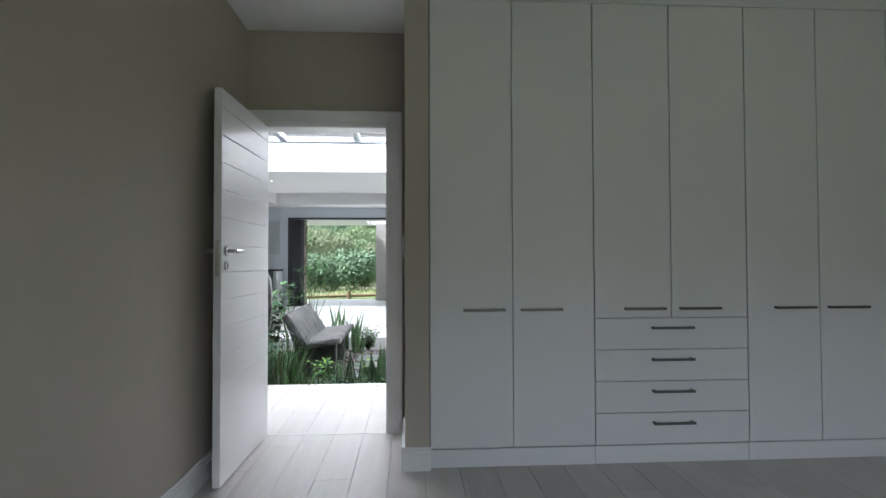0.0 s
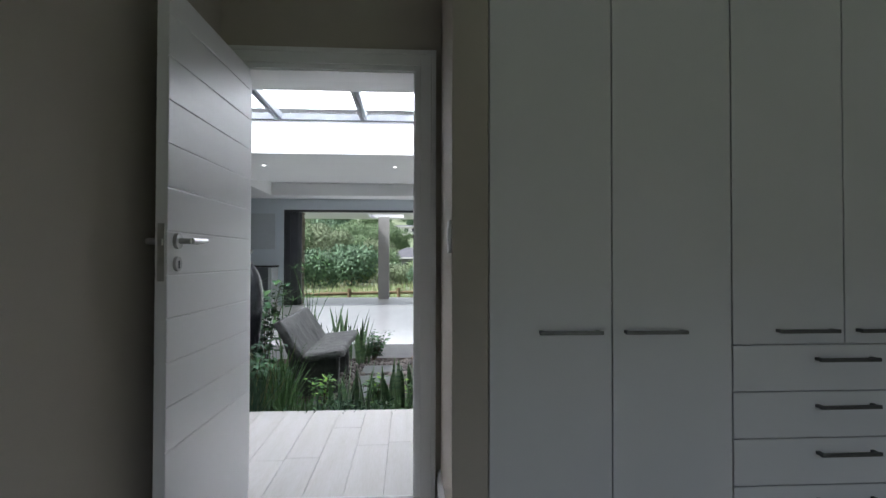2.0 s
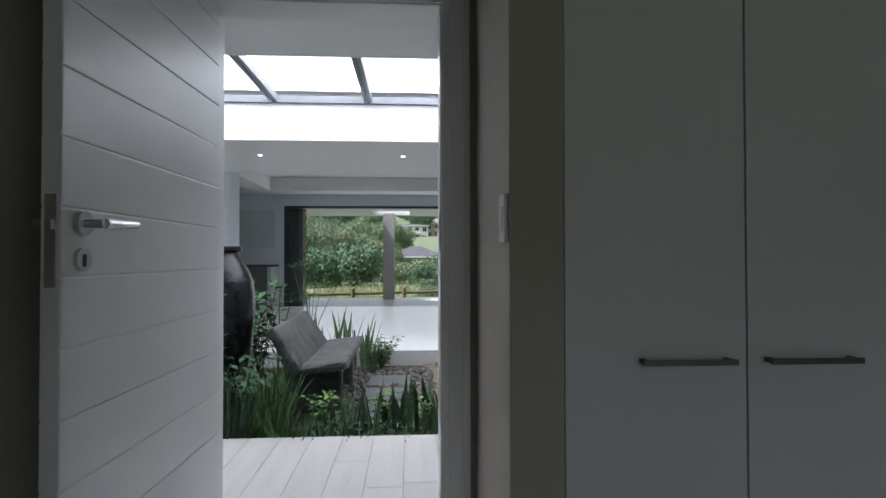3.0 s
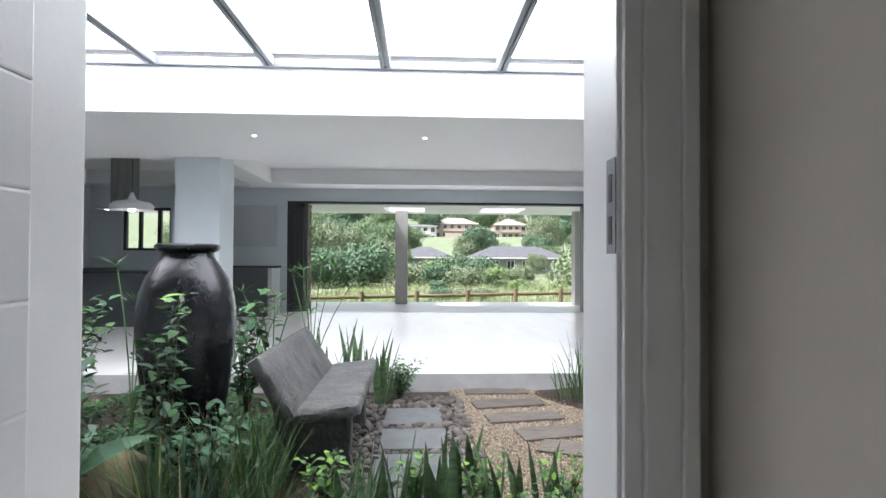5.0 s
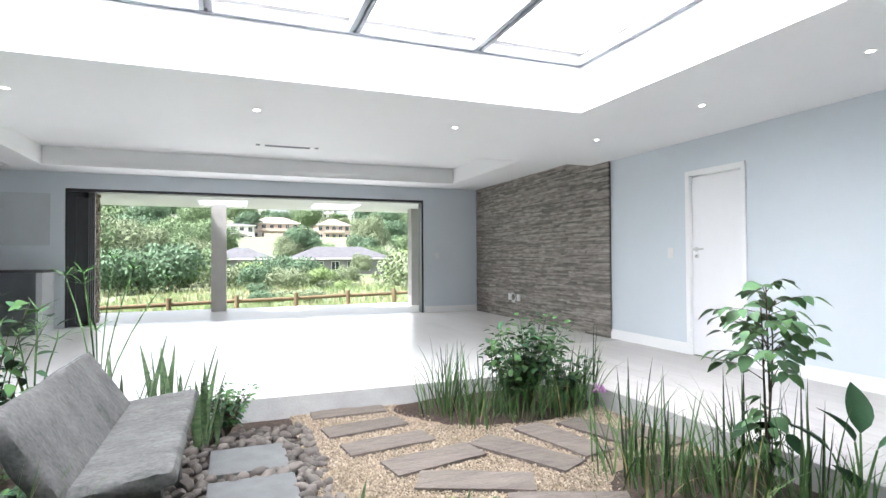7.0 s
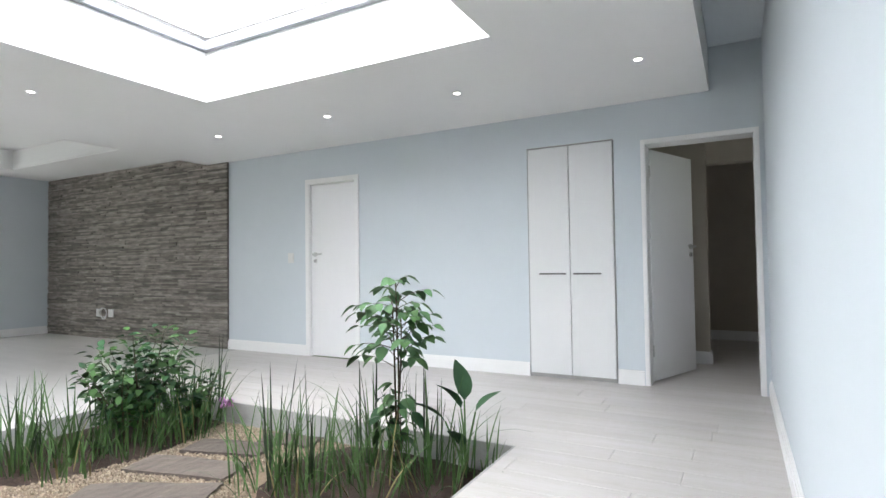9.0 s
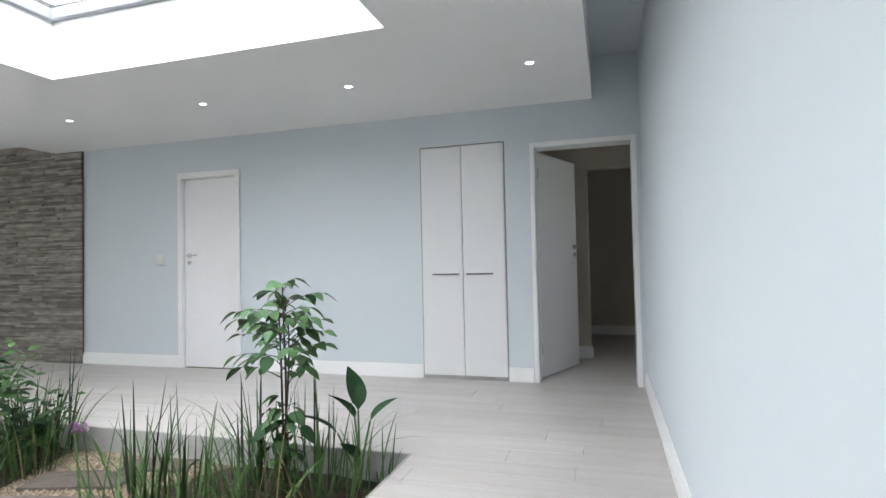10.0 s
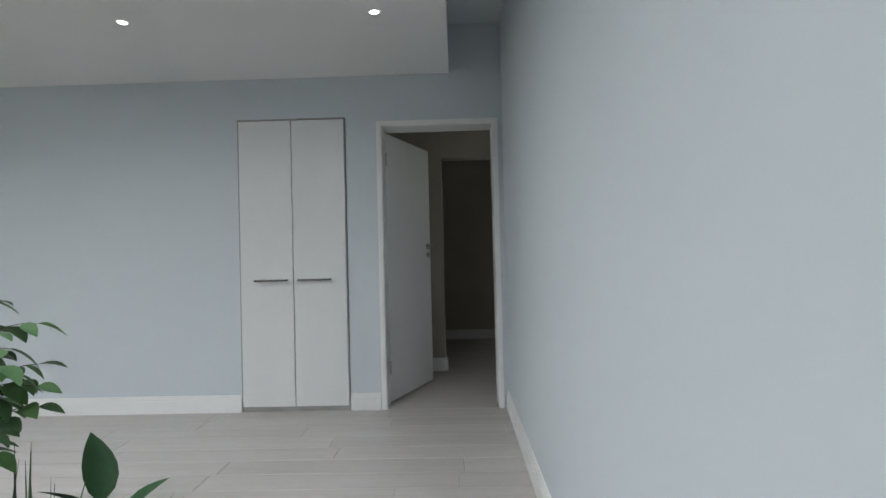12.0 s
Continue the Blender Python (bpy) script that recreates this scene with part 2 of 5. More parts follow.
# ceilings: round the roof light, over the living room with its raised tray, and the slot along the hall wall
SX0, SX1, SY0, SY1 = -4.6, 2.82, 1.64, 4.23
structure("ceiling_hall", boxes([((-8.2, 0.52, H), (SX0, 6.45, H + 0.08)), ((SX1, 0.52, H), (4.70, 6.45, H + 0.08)), ((SX0, 0.52, H), (SX1, SY0, H + 0.08)), ((SX0, SY1, H), (SX1, 6.45, H + 0.08)),
                                 ((-8.2, 0.52, H + 0.08), (4.70, 0.57, 2.8))]), WHITE, "flat white hall ceiling round the roof light", "ceiling")
structure("ceiling_slot", boxes([((-8.2, 0.14, 2.8), (4.70, 0.57, 2.88))]), BLUE, "raised blue-grey ceiling slot along the wall", "ceiling")
LZ, TX0, TX1, TY0, TY1, TZ = 2.56, -2.83, 3.77, 6.90, 9.70, 2.82
structure("ceiling_beam", boxes([((-6.7, 6.45, H), (4.70, 6.62, LZ + 0.06))], 0.004), WHITE, "white downstand beam between hall and living room", "beam")
structure("ceiling_living", boxes([((-6.7, 6.62, LZ), (TX0, 7.1, LZ + 0.06)), ((-6.7, 10.1, LZ), (TX0, 10.58, LZ + 0.06)), ((-6.7, 7.1, LZ), (-6.5, 10.1, LZ + 0.06)), ((-3.35, 7.1, LZ), (TX0, 10.1, LZ + 0.06)), ((-6.56, 7.04, TZ), (-3.29, 10.16, TZ + 0.06)),
                                   ((-6.56, 7.04, LZ + 0.06), (-3.29, 7.1, TZ)), ((-6.56, 10.1, LZ + 0.06), (-3.29, 10.16, TZ)), ((-6.56, 7.1, LZ + 0.06), (-6.5, 10.1, TZ)), ((-3.35, 7.1, LZ + 0.06), (-3.29, 10.1, TZ)), ((TX1, 6.62, LZ), (4.70, 10.58, LZ + 0.06)), ((TX0, 6.62, LZ), (TX1, TY0, LZ + 0.06)), ((TX0, TY1, LZ), (TX1, 10.58, LZ + 0.06)),
                                   ((TX0 - 0.1, TY0 - 0.1, TZ), (TX1 + 0.1, TY1 + 0.1, TZ + 0.08)), ((TX0 - 0.06, TY0 - 0.06, LZ + 0.06), (TX0, TY1 + 0.06, TZ)), ((TX1, TY0 - 0.06, LZ + 0.06), (TX1 + 0.06, TY1 + 0.06, TZ)),
                                   ((TX0, TY0 - 0.06, LZ + 0.06), (TX1, TY0, TZ)), ((TX0, TY1, LZ + 0.06), (TX1, TY1 + 0.06, TZ))], 0.004), WHITE, "white living-room ceiling with a raised tray", "ceiling")
structure("cornice", boxes([((TX0 - 0.04, TY1, LZ - 0.022), (TX1 + 0.04, TY1 + 0.05, LZ - 0.001)), ((TX1, TY0, LZ - 0.022), (TX1 + 0.04, TY1, LZ - 0.001)), ((TX0 - 0.04, TY0, LZ - 0.022), (TX0, TY1, LZ - 0.001))], 0.008), WHITE, "white moulded cornice round the raised tray", "cornice")
structure("shaft", boxes([((SX0 - 0.08, SY0 - 0.08, H + 0.08), (SX0, SY1 + 0.08, 2.93)), ((SX1, SY0 - 0.08, H + 0.08), (SX1 + 0.08, SY1 + 0.08, 2.93)), ((SX0, SY0 - 0.08, H + 0.08), (SX1, SY0, 2.93)), ((SX0, SY1, H + 0.08), (SX1, SY1 + 0.08, 2.93))]),
          WHITE, "white plastered upstand of the roof light", "ceiling")
# roofs that close the place
structure("roof", boxes([((-8.4, -5.9, 3.05), (SX0 - 0.1, 10.9, 3.2)), ((SX1 + 0.1, -5.9, 3.05), (8.2, 10.9, 3.2)), ((SX0 - 0.1, -5.9, 3.05), (SX1 + 0.1, SY0 - 0.1, 3.2)), ((SX0 - 0.1, SY1 + 0.1, 3.05), (SX1 + 0.1, 10.9, 3.2))]), CONCRETE, "flat grey concrete roof slab", "roof")
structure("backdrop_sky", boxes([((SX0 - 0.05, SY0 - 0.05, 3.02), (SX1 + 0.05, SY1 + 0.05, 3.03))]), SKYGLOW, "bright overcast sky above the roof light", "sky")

# ---- floors: slabs with the planter cut out ----
PX0, PX1, PY0, PY1, PZ = -4.7, 2.77, 1.50, 4.63, -0.15
structure("floor_bedroom", boxes([((-0.675, -5.5, -0.2), (4.2, 0.0, -0.012))]), GAP, "pale whitewashed laminate bedroom floor", "floor")
structure("floor_hall", boxes([((-8.2, 0.0, -0.3), (4.70, PY0, -0.012)), ((PX1, PY0, -0.3), (4.70, 6.0, -0.012)), ((-8.2, PY0, -0.3), (PX0, 6.0, -0.012))]), GAP, "pale whitewashed laminate hall floor", "floor")
structure("floor_living", boxes([((PX0, PY1, -0.3), (PX1, 6.0, -0.012)), ((-6.9, 6.0, -0.3), (4.9, 10.83, -0.012))]), GAP, "pale polished living-room floor", "floor")
structure("planter_kerb", boxes([((PX0, PY0, -0.3), (PX1, PY0 + 0.012, -0.001)), ((PX1 - 0.012, PY0 + 0.012, -0.3), (PX1, PY1, -0.001)), ((PX0, PY1 - 0.012, -0.3), (PX1 - 0.012, PY1, -0.001)), ((PX0, PY0 + 0.012, -0.3), (PX0 + 0.012, PY1 - 0.012, -0.001))]),
          CONCRETE, "plastered grey edge of the sunken indoor garden", "kerb")

# ---- doors ----
HZ = 1.195


def lever(bm, m):
    """A lever on a round rose; the door's face is the plane y = 0 and the lever runs to +x."""
    s = len(bm.verts)
    rod(bm, (0, 0, 0), (0, -0.012, 0), 0.026, n=20)
    rod(bm, (0, -0.012, 0), (0, -0.05, 0), 0.010)
    rod(bm, (0, -0.05, 0), (0.05, -0.052, 0), 0.011)
    rod(bm, (0.05, -0.052, 0), (0.13, -0.048, 0.004), 0.010, 0.008)
    bm.verts.ensure_lookup_table()
    bmesh.ops.transform(bm, matrix=m, verts=bm.verts[s:])


def escutcheon(bm, m):
    s = len(bm.verts)
    rod(bm, (0, 0, 0), (0, -0.010, 0), 0.024, n=20)
    bm.verts.ensure_lookup_table()
    bmesh.ops.transform(bm, matrix=m, verts=bm.verts[s:])


def door_leaf(parent, w, h, grooves, mat=None):
    """A leaf hinged at x = 0 that runs to x = w, its face at y = 0 and its back at y = 0.04; grooved boards on the face."""
    bm = bmesh.new()
    box(bm, (0.0005, 0.0035, 0.008), (w - 0.0005, 0.0365, h))
    if grooves:
        cuts = [0.008] + grooves + [h]
        for a, b in zip(cuts, cuts[1:]):
            box(bm, (0.0, 0.0, a + 0.0005), (w, 0.0085, b - 0.0005), 0.004)
            box(bm, (0.0, 0.0315, a + 0.0005), (w, 0.04, b - 0.0005), 0.004)
    else:
        box(bm, (0.0, 0.0, 0.008), (w, 0.0085, h), 0.002)
        box(bm, (0.0, 0.0315, 0.008), (w, 0.04, h), 0.002)
    leaf = part("leaf", bm, mat or DOORPAINT, parent)
    for side, name in ((0, "handle"), (1, "handle")):
        bm = bmesh.new()
        m = Matrix.Translation((w - 0.06, 0, HZ)) @ pose(0, 0, 0, 0, 0, 180) @ Matrix.Scale(-1, 4, (0, 1, 0)) if not side else Matrix.Translation((w - 0.06, 0.04, HZ)) @ pose(0, 0, 0, 0, 0, 180)
        lever(bm, m)
        part(name, bm, STEEL, leaf, "brushed steel lever handle", True)
        bm = bmesh.new()
        m2 = Matrix.Translation((w - 0.06, 0, HZ - 0.075)) if not side else Matrix.Translation((w - 0.06, 0.04, HZ - 0.075)) @ pose(0, 0, 0, 0, 0, 180)
        escutcheon(bm, m2)
        plate = part("escutcheon", bm, STEEL, leaf, "brushed steel keyhole plate", True)
        yk = -0.0108 if not side else 0.0502
        part("keyhole", boxes([((w - 0.064, yk, HZ - 0.090), (w - 0.056, yk + 0.0016, HZ - 0.064))], 0.0005), BLACKALU, plate, "dark keyhole slot")
    bm = bmesh.new()
    box(bm, (w - 0.001, 0.009, HZ - 0.13), (w + 0.002, 0.031, HZ + 0.055), 0.001)
    box(bm, (w + 0.001, 0.013, HZ - 0.015), (w + 0.009, 0.027, HZ + 0.005), 0.002)
    part("lock_plate", bm, STEEL, leaf, "steel lock face plate")
    for z in (0.22, 1.80):
        bm = bmesh.new()
        rod(bm, (-0.004, -0.004, z), (-0.004, -0.004, z + 0.10), 0.007)
        box(bm, (-0.003, 0.001, z), (-0.0005, 0.034, z + 0.10))
        part("hinge", bm, STEEL, leaf, "steel butt hinge")
    return leaf


def stepped_frame(parent, x0, x1, top, y0, y1, steps, mat=TRIM):
    """A door frame along x: jambs, head and stepped architraves; steps are (width, projection)."""
    bm = bmesh.new()
    t = 0.035
    box(bm, (x0 - t, y0, 0), (x0, y1, top + t), 0.003)
    part("jamb", bm, mat, parent)
    bm = bmesh.new()
    box(bm, (x1, y0, 0), (x1 + t, y1, top + t), 0.003)
    part("jamb", bm, mat, parent)
    bm = bmesh.new()
    box(bm, (x0, y0, top), (x1, y1, top + t), 0.003)
    part("head", bm, mat, parent)
    for face, sign in ((y0, -1), (y1, 1)):
        bm = bmesh.new()
        lo = 0.006
        for w, p in steps:
            hi = lo + w
            ya, yb = sorted((face + sign * 0.0005, face + sign * p))
            box(bm, (x0 - hi, ya, 0), (x0 - lo, yb, top + hi), 0.003)
            box(bm, (x1 + lo, ya, 0), (x1 + hi, yb, top + hi), 0.003)
            box(bm, (x0 - lo, ya, top + lo), (x1 + lo, yb, top + hi), 0.003)
            lo = hi
        part("architrave", bm, mat, parent, "white stepped architrave")


d1 = tagged(new("door_1"), "white grooved bedroom door standing open against the wall", "door", kind="structure")
stepped_frame(d1, -0.572, 0.240, 2.035, -0.004, 0.150, ((0.026, 0.012), (0.052, 0.020), (0.022, 0.026)))
GRV = [0.523 + 0.1405 * i for i in range(11)]
leaf1 = door_leaf(d1, 0.815, 2.025, GRV)
leaf1.matrix_basis = Matrix.Translation((-0.567, -0.03, 0)) @ pose(0, 0, 0, 0, 0, -91.6)
bm = boxes([((0.2385, -0.002, 1.150), (0.2415, 0.032, 1.285))])
sp0 = part("strike_plate", bm, ALU, d1, "steel strike plate let into the jamb")
for za in (1.155, 1.215):
    part("keep_slot", boxes([((0.2375, 0.009, za + 0.008), (0.2387, 0.022, za + 0.048))]), BLACKALU, sp0, "dark latch slot")
bm = boxes([((-0.572, -0.004, -0.004), (0.24, 0.012, 0.004))], 0.002)
part("threshold", bm, STEEL, d1, "thin metal threshold strip")

d2 = tagged(new("door_2"), "white flush door standing half open to a dim room", "door", kind="structure")
d2.matrix_world = Matrix.Translation((4.70, 0.02, 0)) @ pose(0, 0, 0, 0, 0, -90)
# in the door's own frame, x runs to world -y and y to world +x
stepped_frame(d2, -1.0, -0.195, 2.06, -0.006, 0.206, ((0.034, 0.012),))
leaf2 = door_leaf(d2, 0.80, 2.05, [])
leaf2.matrix_basis = Matrix.Translation((-0.995, 0.165, 0)) @ pose(0, 0, 0, 0, 0, 69)

d3 = tagged(new("door_3"), "white panelled door, closed, in the pale wall", "door", kind="structure")
d3.matrix_world = Matrix.Translation((4.70, 0.0, 0)) @ pose(0, 0, 0, 0, 0, -90)
stepped_frame(d3, -4.80, -4.135, 2.025, -0.006, 0.206, ((0.055, 0.014),))
leaf3 = door_leaf(d3, 0.66, 2.015, [0.55, 1.35])
leaf3.matrix_basis = Matrix.Translation((-4.138, 0.02, 0)) @ Matrix.Rotation(radians(180), 4, "Z") @ Matrix.Translation((0, -0.04, 0))

# ---- skirting boards ----
def skirt(bm, a, b, h=0.125):
    """A moulded skirting between two points of the floor; the wall is to the left of a to b."""
    a, b = Vector((*a, 0)), Vector((*b, 0))
    d = (b - a).normalized()
    n = Vector((d.y, -d.x, 0))
    for t, z0, z1 in ((0.020, 0.0, h - 0.035), (0.015, h - 0.035, h - 0.014), (0.009, h - 0.014, h)):
        q = [a, b, b + n * t, a + n * t]
        lo = [bm.verts.new((v.x, v.y, z0)) for v in q]
        hi = [bm.verts.new((v.x, v.y, z1)) for v in q]
        for i in range(4):
            bm.faces.new((lo[i], lo[(i + 1) % 4], hi[(i + 1) % 4], hi[i]))
        bm.faces.new(hi)


bm = bmesh.new()
for a, b in (((-0.675, -5.5), (-0.675, 0.0)), ((0.372, 0.0), (0.372, -0.655)), ((0.352, -0.655), (0.512, -0.655))):
    skirt(bm, a, b)
structure("baseboard_bedroom", bm, TRIM, "white moulded bedroom skirting board", "skirting")
bm = bmesh.new()
for a, b in (((4.70, 6.20), (4.70, 4.845)), ((4.70, 4.09), (4.70, 2.087)), ((4.70, 1.285), (4.70, 1.067)), ((4.70, 0.14), (0.36, 0.14)), ((3.50, 10.58), (4.66, 10.58)), ((-0.68, 0.14), (-8.2, 0.14)), ((-6.7, 5.0), (-6.7, 7.3))):
    skirt(bm, a, b)
structure("baseboard_hall", bm, TRIM, "white moulded hall skirting board", "skirting")

# ---- wardrobe ----
def bar_handle(parent, x0, x1, z, y, mat=DARKSTEEL):
    """A square bar on two feet in front of the face at y, which looks to -y."""
    bm = bmesh.new()
    box(bm, (x0, y - 0.040, z - 0.007), (x1, y - 0.028, z + 0.007), 0.002)
    for x in (x0 + 0.004, x1 - 0.018):
        box(bm, (x, y - 0.030, z - 0.006), (x + 0.014, y, z + 0.006), 0.001)
    part("handle", bm, mat, parent, "brushed nickel bar handle")


WY, WT = -0.64, 2.61


def wardrobe_unit(x0, x1, drawers, label):
    w = thing("wardrobe", label, "wardrobe", group="wardrobe units along the bedroom wall")
    part("body", boxes([((x0, WY + 0.022, 0.10), (x1, -0.02, WT))]), LACQUER, w)
    part("plinth", boxes([((x0, WY + 0.006, 0.0), (x1 - 0.001, -0.02, 0.098))], 0.002), LACQUER, w)
    xm, low = (x0 + x1) / 2, 0.815 if drawers else 0.105
    for a, b in ((x0, xm), (xm, x1)):
        dr = part("door", boxes([((a + 0.0025, WY, low + 0.003), (b - 0.0025, WY + 0.020, WT - 0.003))], 0.002), LACQUER, w)
        hw = 0.235
        hx = (b - 0.045 - hw) if a == x0 else a + 0.040
        bar_handle(dr, hx, hx + hw, 0.868, WY)
    if drawers:
        for i in range(4):
            z0 = 0.105 + i * 0.1775
            dr = part("drawer", boxes([((x0 + 0.0025, WY, z0 + 0.002), (x1 - 0.0025, WY + 0.020, z0 + 0.1745))], 0.002), LACQUER, w)
            bar_handle(dr, xm - 0.125, xm + 0.115, z0 + 0.122, WY)
    return w


wardrobe_unit(0.509, 1.436, False, "tall white two-door wardrobe unit with bar handles")
wardrobe_unit(1.437, 2.330, True, "tall white wardrobe unit with four drawers below")
wardrobe_unit(2.331, 3.200, False, "tall white two-door wardrobe unit with bar handles")
wardrobe_unit(3.201, 4.190, False, "tall white two-door wardrobe unit with bar handles")
structure("trim_wardrobe_top", boxes([((0.506, WY + 0.004, WT + 0.001), (4.199, -0.02, HB - 0.001))], 0.002), LACQUER, "white filler panel above the wardrobe", "trim")

# switch plate on the wall end beside the door
sw = thing("light_switch", "white two-gang light switch on the beige wall", "switch")
part("plate", boxes([((0.362, -0.640, 1.16), (0.3715, -0.560, 1.28))], 0.003), PLASTIC, sw)
part("rocker", boxes([((0.358, -0.620, 1.19), (0.3625, -0.580, 1.25))], 0.002), PLASTIC, sw)

# ---- recessed hall cupboard ----
cb = thing("hall_cupboard", "white recessed two-door hall cupboard with bar handles", "cupboard")
cb.matrix_world = Matrix.Translation((4.70, 0.03, 0)) @ pose(0, 0, 0, 0, 0, -90)
part("body", boxes([((-2.05, 0.02, 0.0), (-1.267, 0.19, 2.13))]), LACQUER, cb)
part("plinth", boxes([((-2.05, 0.005, 0.0), (-1.267, 0.02, 0.032))]), CONCRETE, cb)
for a, b, hx in ((-2.05, -1.659, -1.94), (-1.659, -1.267, -1.622)):
    dr = part("door", boxes([((a + 0.003, -0.008, 0.035), (b - 0.003, 0.014, 2.127))], 0.002), LACQUER, cb)
    bar_handle(dr, hx, hx + 0.245, 0.955, -0.008)
part("surround", boxes([((-2.057, -0.003, 0.0), (-2.051, 0.01, 2.141)), ((-1.266, -0.003, 0.0), (-1.261, 0.01, 2.141)), ((-2.051, -0.003, 2.131), (-1.266, 0.01, 2.141))]), CONCRETE, cb, "thin shadow-grey surround")

# the dim room behind the half-open door
structure("wall_side_room", boxes([((8.0, -1.2, 0), (8.2, 3.0, 2.6)), ((4.9, 1.9, 0), (8.0, 2.0, 2.6)), ((6.0, 0.62, 0), (6.15, 1.9, 2.6)), ((6.15, -1.05, 2.08), (6.3, 0.62, 2.6)), ((4.9, -1.05, 0.0), (4.93, 0.1, 2.6))]), BEIGE, "beige painted walls of the side room", "wall")
# unseen closing wall; its opening and fill lamp are added to brighten the room
structure("wall_side_opening", boxes(wall_x(-1.2, -1.05, 4.9, 8.0, 2.6, [(5.2, 5.9, 0.9, 2.0)])), BEIGE, "unseen beige side-room wall with an opening for the fill lamp", "wall")
lamp("side_room_fill", "AREA", look((5.55, -1.12, 1.45), (5.55, 1.0, 1.2)), 1.3, (0.95, 0.97, 1.0), (0.7, 1.1))
structure("ceiling_side_room", boxes([((4.9, -1.2, 2.6), (8.2, 3.0, 2.7))]), WHITE, "white side-room ceiling", "ceiling")
structure("floor_side_room", boxes([((4.7, -1.2, -0.2), (8.2, 3.0, -0.002))]), PLANK, "pale laminate side-room floor", "floor")
bm = bmesh.new()
skirt(bm, (6.0, 1.9), (6.0, 0.62))
skirt(bm, (8.0, 2.0), (8.0, -1.05))
skirt(bm, (6.0, 0.62), (6.15, 0.62))
structure("baseboard_side_room", bm, TRIM, "white skirting of the side room", "skirting")

# ---- roof light ----
rl = thing("roof_light", "glazed aluminium roof light with sloping bars", "skylight", (-0.89, 2.935, 2.875))


def local(items, o):
    return [(tuple(p - q for p, q in zip(a, o)), tuple(p - q for p, q in zip(b, o))) for a, b in items]


RO = (-0.89, 2.935, 2.9)
part("frame", boxes(local([((SX0, SY1 - 0.05, 2.88), (SX1, SY1, 2.96)), ((SX0, SY0, 2.88), (SX1, SY0 + 0.05, 2.96)), ((SX0, SY0 + 0.05, 2.88), (SX0 + 0.05, SY1 - 0.05, 2.96)), ((SX1 - 0.05, SY0 + 0.05, 2.88), (SX1, SY1 - 0.05, 2.96))], RO), 0.006), ALU, rl)
BARS = [-3.49, -2.43, -1.39, -0.345, 0.71, 1.77]
for x in BARS:
    part("bar", boxes(local([((x - 0.044, SY0 + 0.05, 2.885), (x - 0.009, SY1 - 0.05, 2.965)), ((x + 0.009, SY0 + 0.05, 2.885), (x + 0.044, SY1 - 0.05, 2.965)), ((x - 0.009, SY0 + 0.05, 2.905), (x + 0.009, SY1 - 0.05, 2.965))], RO), 0.003), ALU, rl)
ends = [SX0 + 0.05] + BARS + [SX1 - 0.05]
for a, b in zip(ends, ends[1:]):
    p = part("pane", boxes(local([((a, SY0 + 0.04, 2.967), (b, SY1 - 0.04, 2.975))], RO)), PANE, rl)
    p.visible_shadow = False

# ---- patio opening ----
sl = tagged(new("window_1"), "wide charcoal aluminium sliding doors pushed fully open", "sliding door", kind="structure")
part("window_frame", boxes([((-2.75, 10.60, 2.25), (3.475, 10.80, 2.30)), ((3.435, 10.60, 0.0), (3.475, 10.80, 2.25)), ((-2.75, 10.60, 0.0), (-2.71, 10.80, 2.25))], 0.004), BLACKALU, sl)
part("track", boxes([((-2.71, 10.60, -0.006), (3.435, 10.80, 0.006))]), STEEL, sl, "flush aluminium floor track")
for i in range(4):
    y = 10.61 + i * 0.045
    part("sliding_panel", boxes([((-2.71, y, 0.01), (-2.60, y + 0.035, 2.245)), ((-2.50 + 0.02 * i, y, 0.01), (-2.42 + 0.02 * i, y + 0.035, 2.245)), ((-2.60, y, 0.01), (-2.42, y + 0.035, 0.12)), ((-2.60, y, 2.15), (-2.42, y + 0.035, 2.245)), ((-2.60, y + 0.012, 0.12), (-2.42, y + 0.022, 2.15))], 0.003), BLACKALU, sl, "stacked charcoal sliding door leaf")

# kitchen window
kw = tagged(new("window_2"), "black-framed kitchen window with one sash ajar", "window", kind="structure")
part("window_frame", boxes([((-6.08, 10.66, 1.26), (-6.02, 10.74, 2.14)), ((-5.16, 10.66, 1.26), (-5.10, 10.74, 2.14)), ((-6.02, 10.66, 2.08), (-5.16, 10.74, 2.14)), ((-6.02, 10.66, 1.26), (-5.16, 10.74, 1.31)), ((-5.78, 10.66, 1.31), (-5.72, 10.74, 2.08)), ((-5.40, 10.66, 1.31), (-5.33, 10.74, 2.08))], 0.003), BLACKALU, kw)
p = part("pane", boxes([((-6.02, 10.695, 1.31), (-5.16, 10.703, 2.08))]), PANE, kw)
p.visible_shadow = False

# column between hall and kitchen
structure("column", boxes([((-3.215, 6.46, 0), (-2.635, 7.0, 2.555))], 0.006), BLUE, "square pale blue-grey painted column", "column")

# ---- downlights ----
def downlight(x, y, z, first=None):
    if first is not None:
        return copy_thing(first, Matrix.Translation((x, y, z)))
    d = thing("downlight", "small lit round white recessed downlight", "downlight", (x, y, z), "ceiling downlights")
    bm = bmesh.new()
    lathe(bm, [(0.022, -0.001), (0.025, -0.005), (0.034, -0.004), (0.037, 0.0)], 24)
    part("ring", bm, TRIM, d, smooth=True)
    bm = bmesh.new()
    bmesh.ops.create_circle(bm, cap_ends=True, segments=20, radius=0.0225, matrix=Matrix.Translation((0, 0, -0.0035)))
    part("lens", bm, LED, d, "lit frosted lens")
    return d


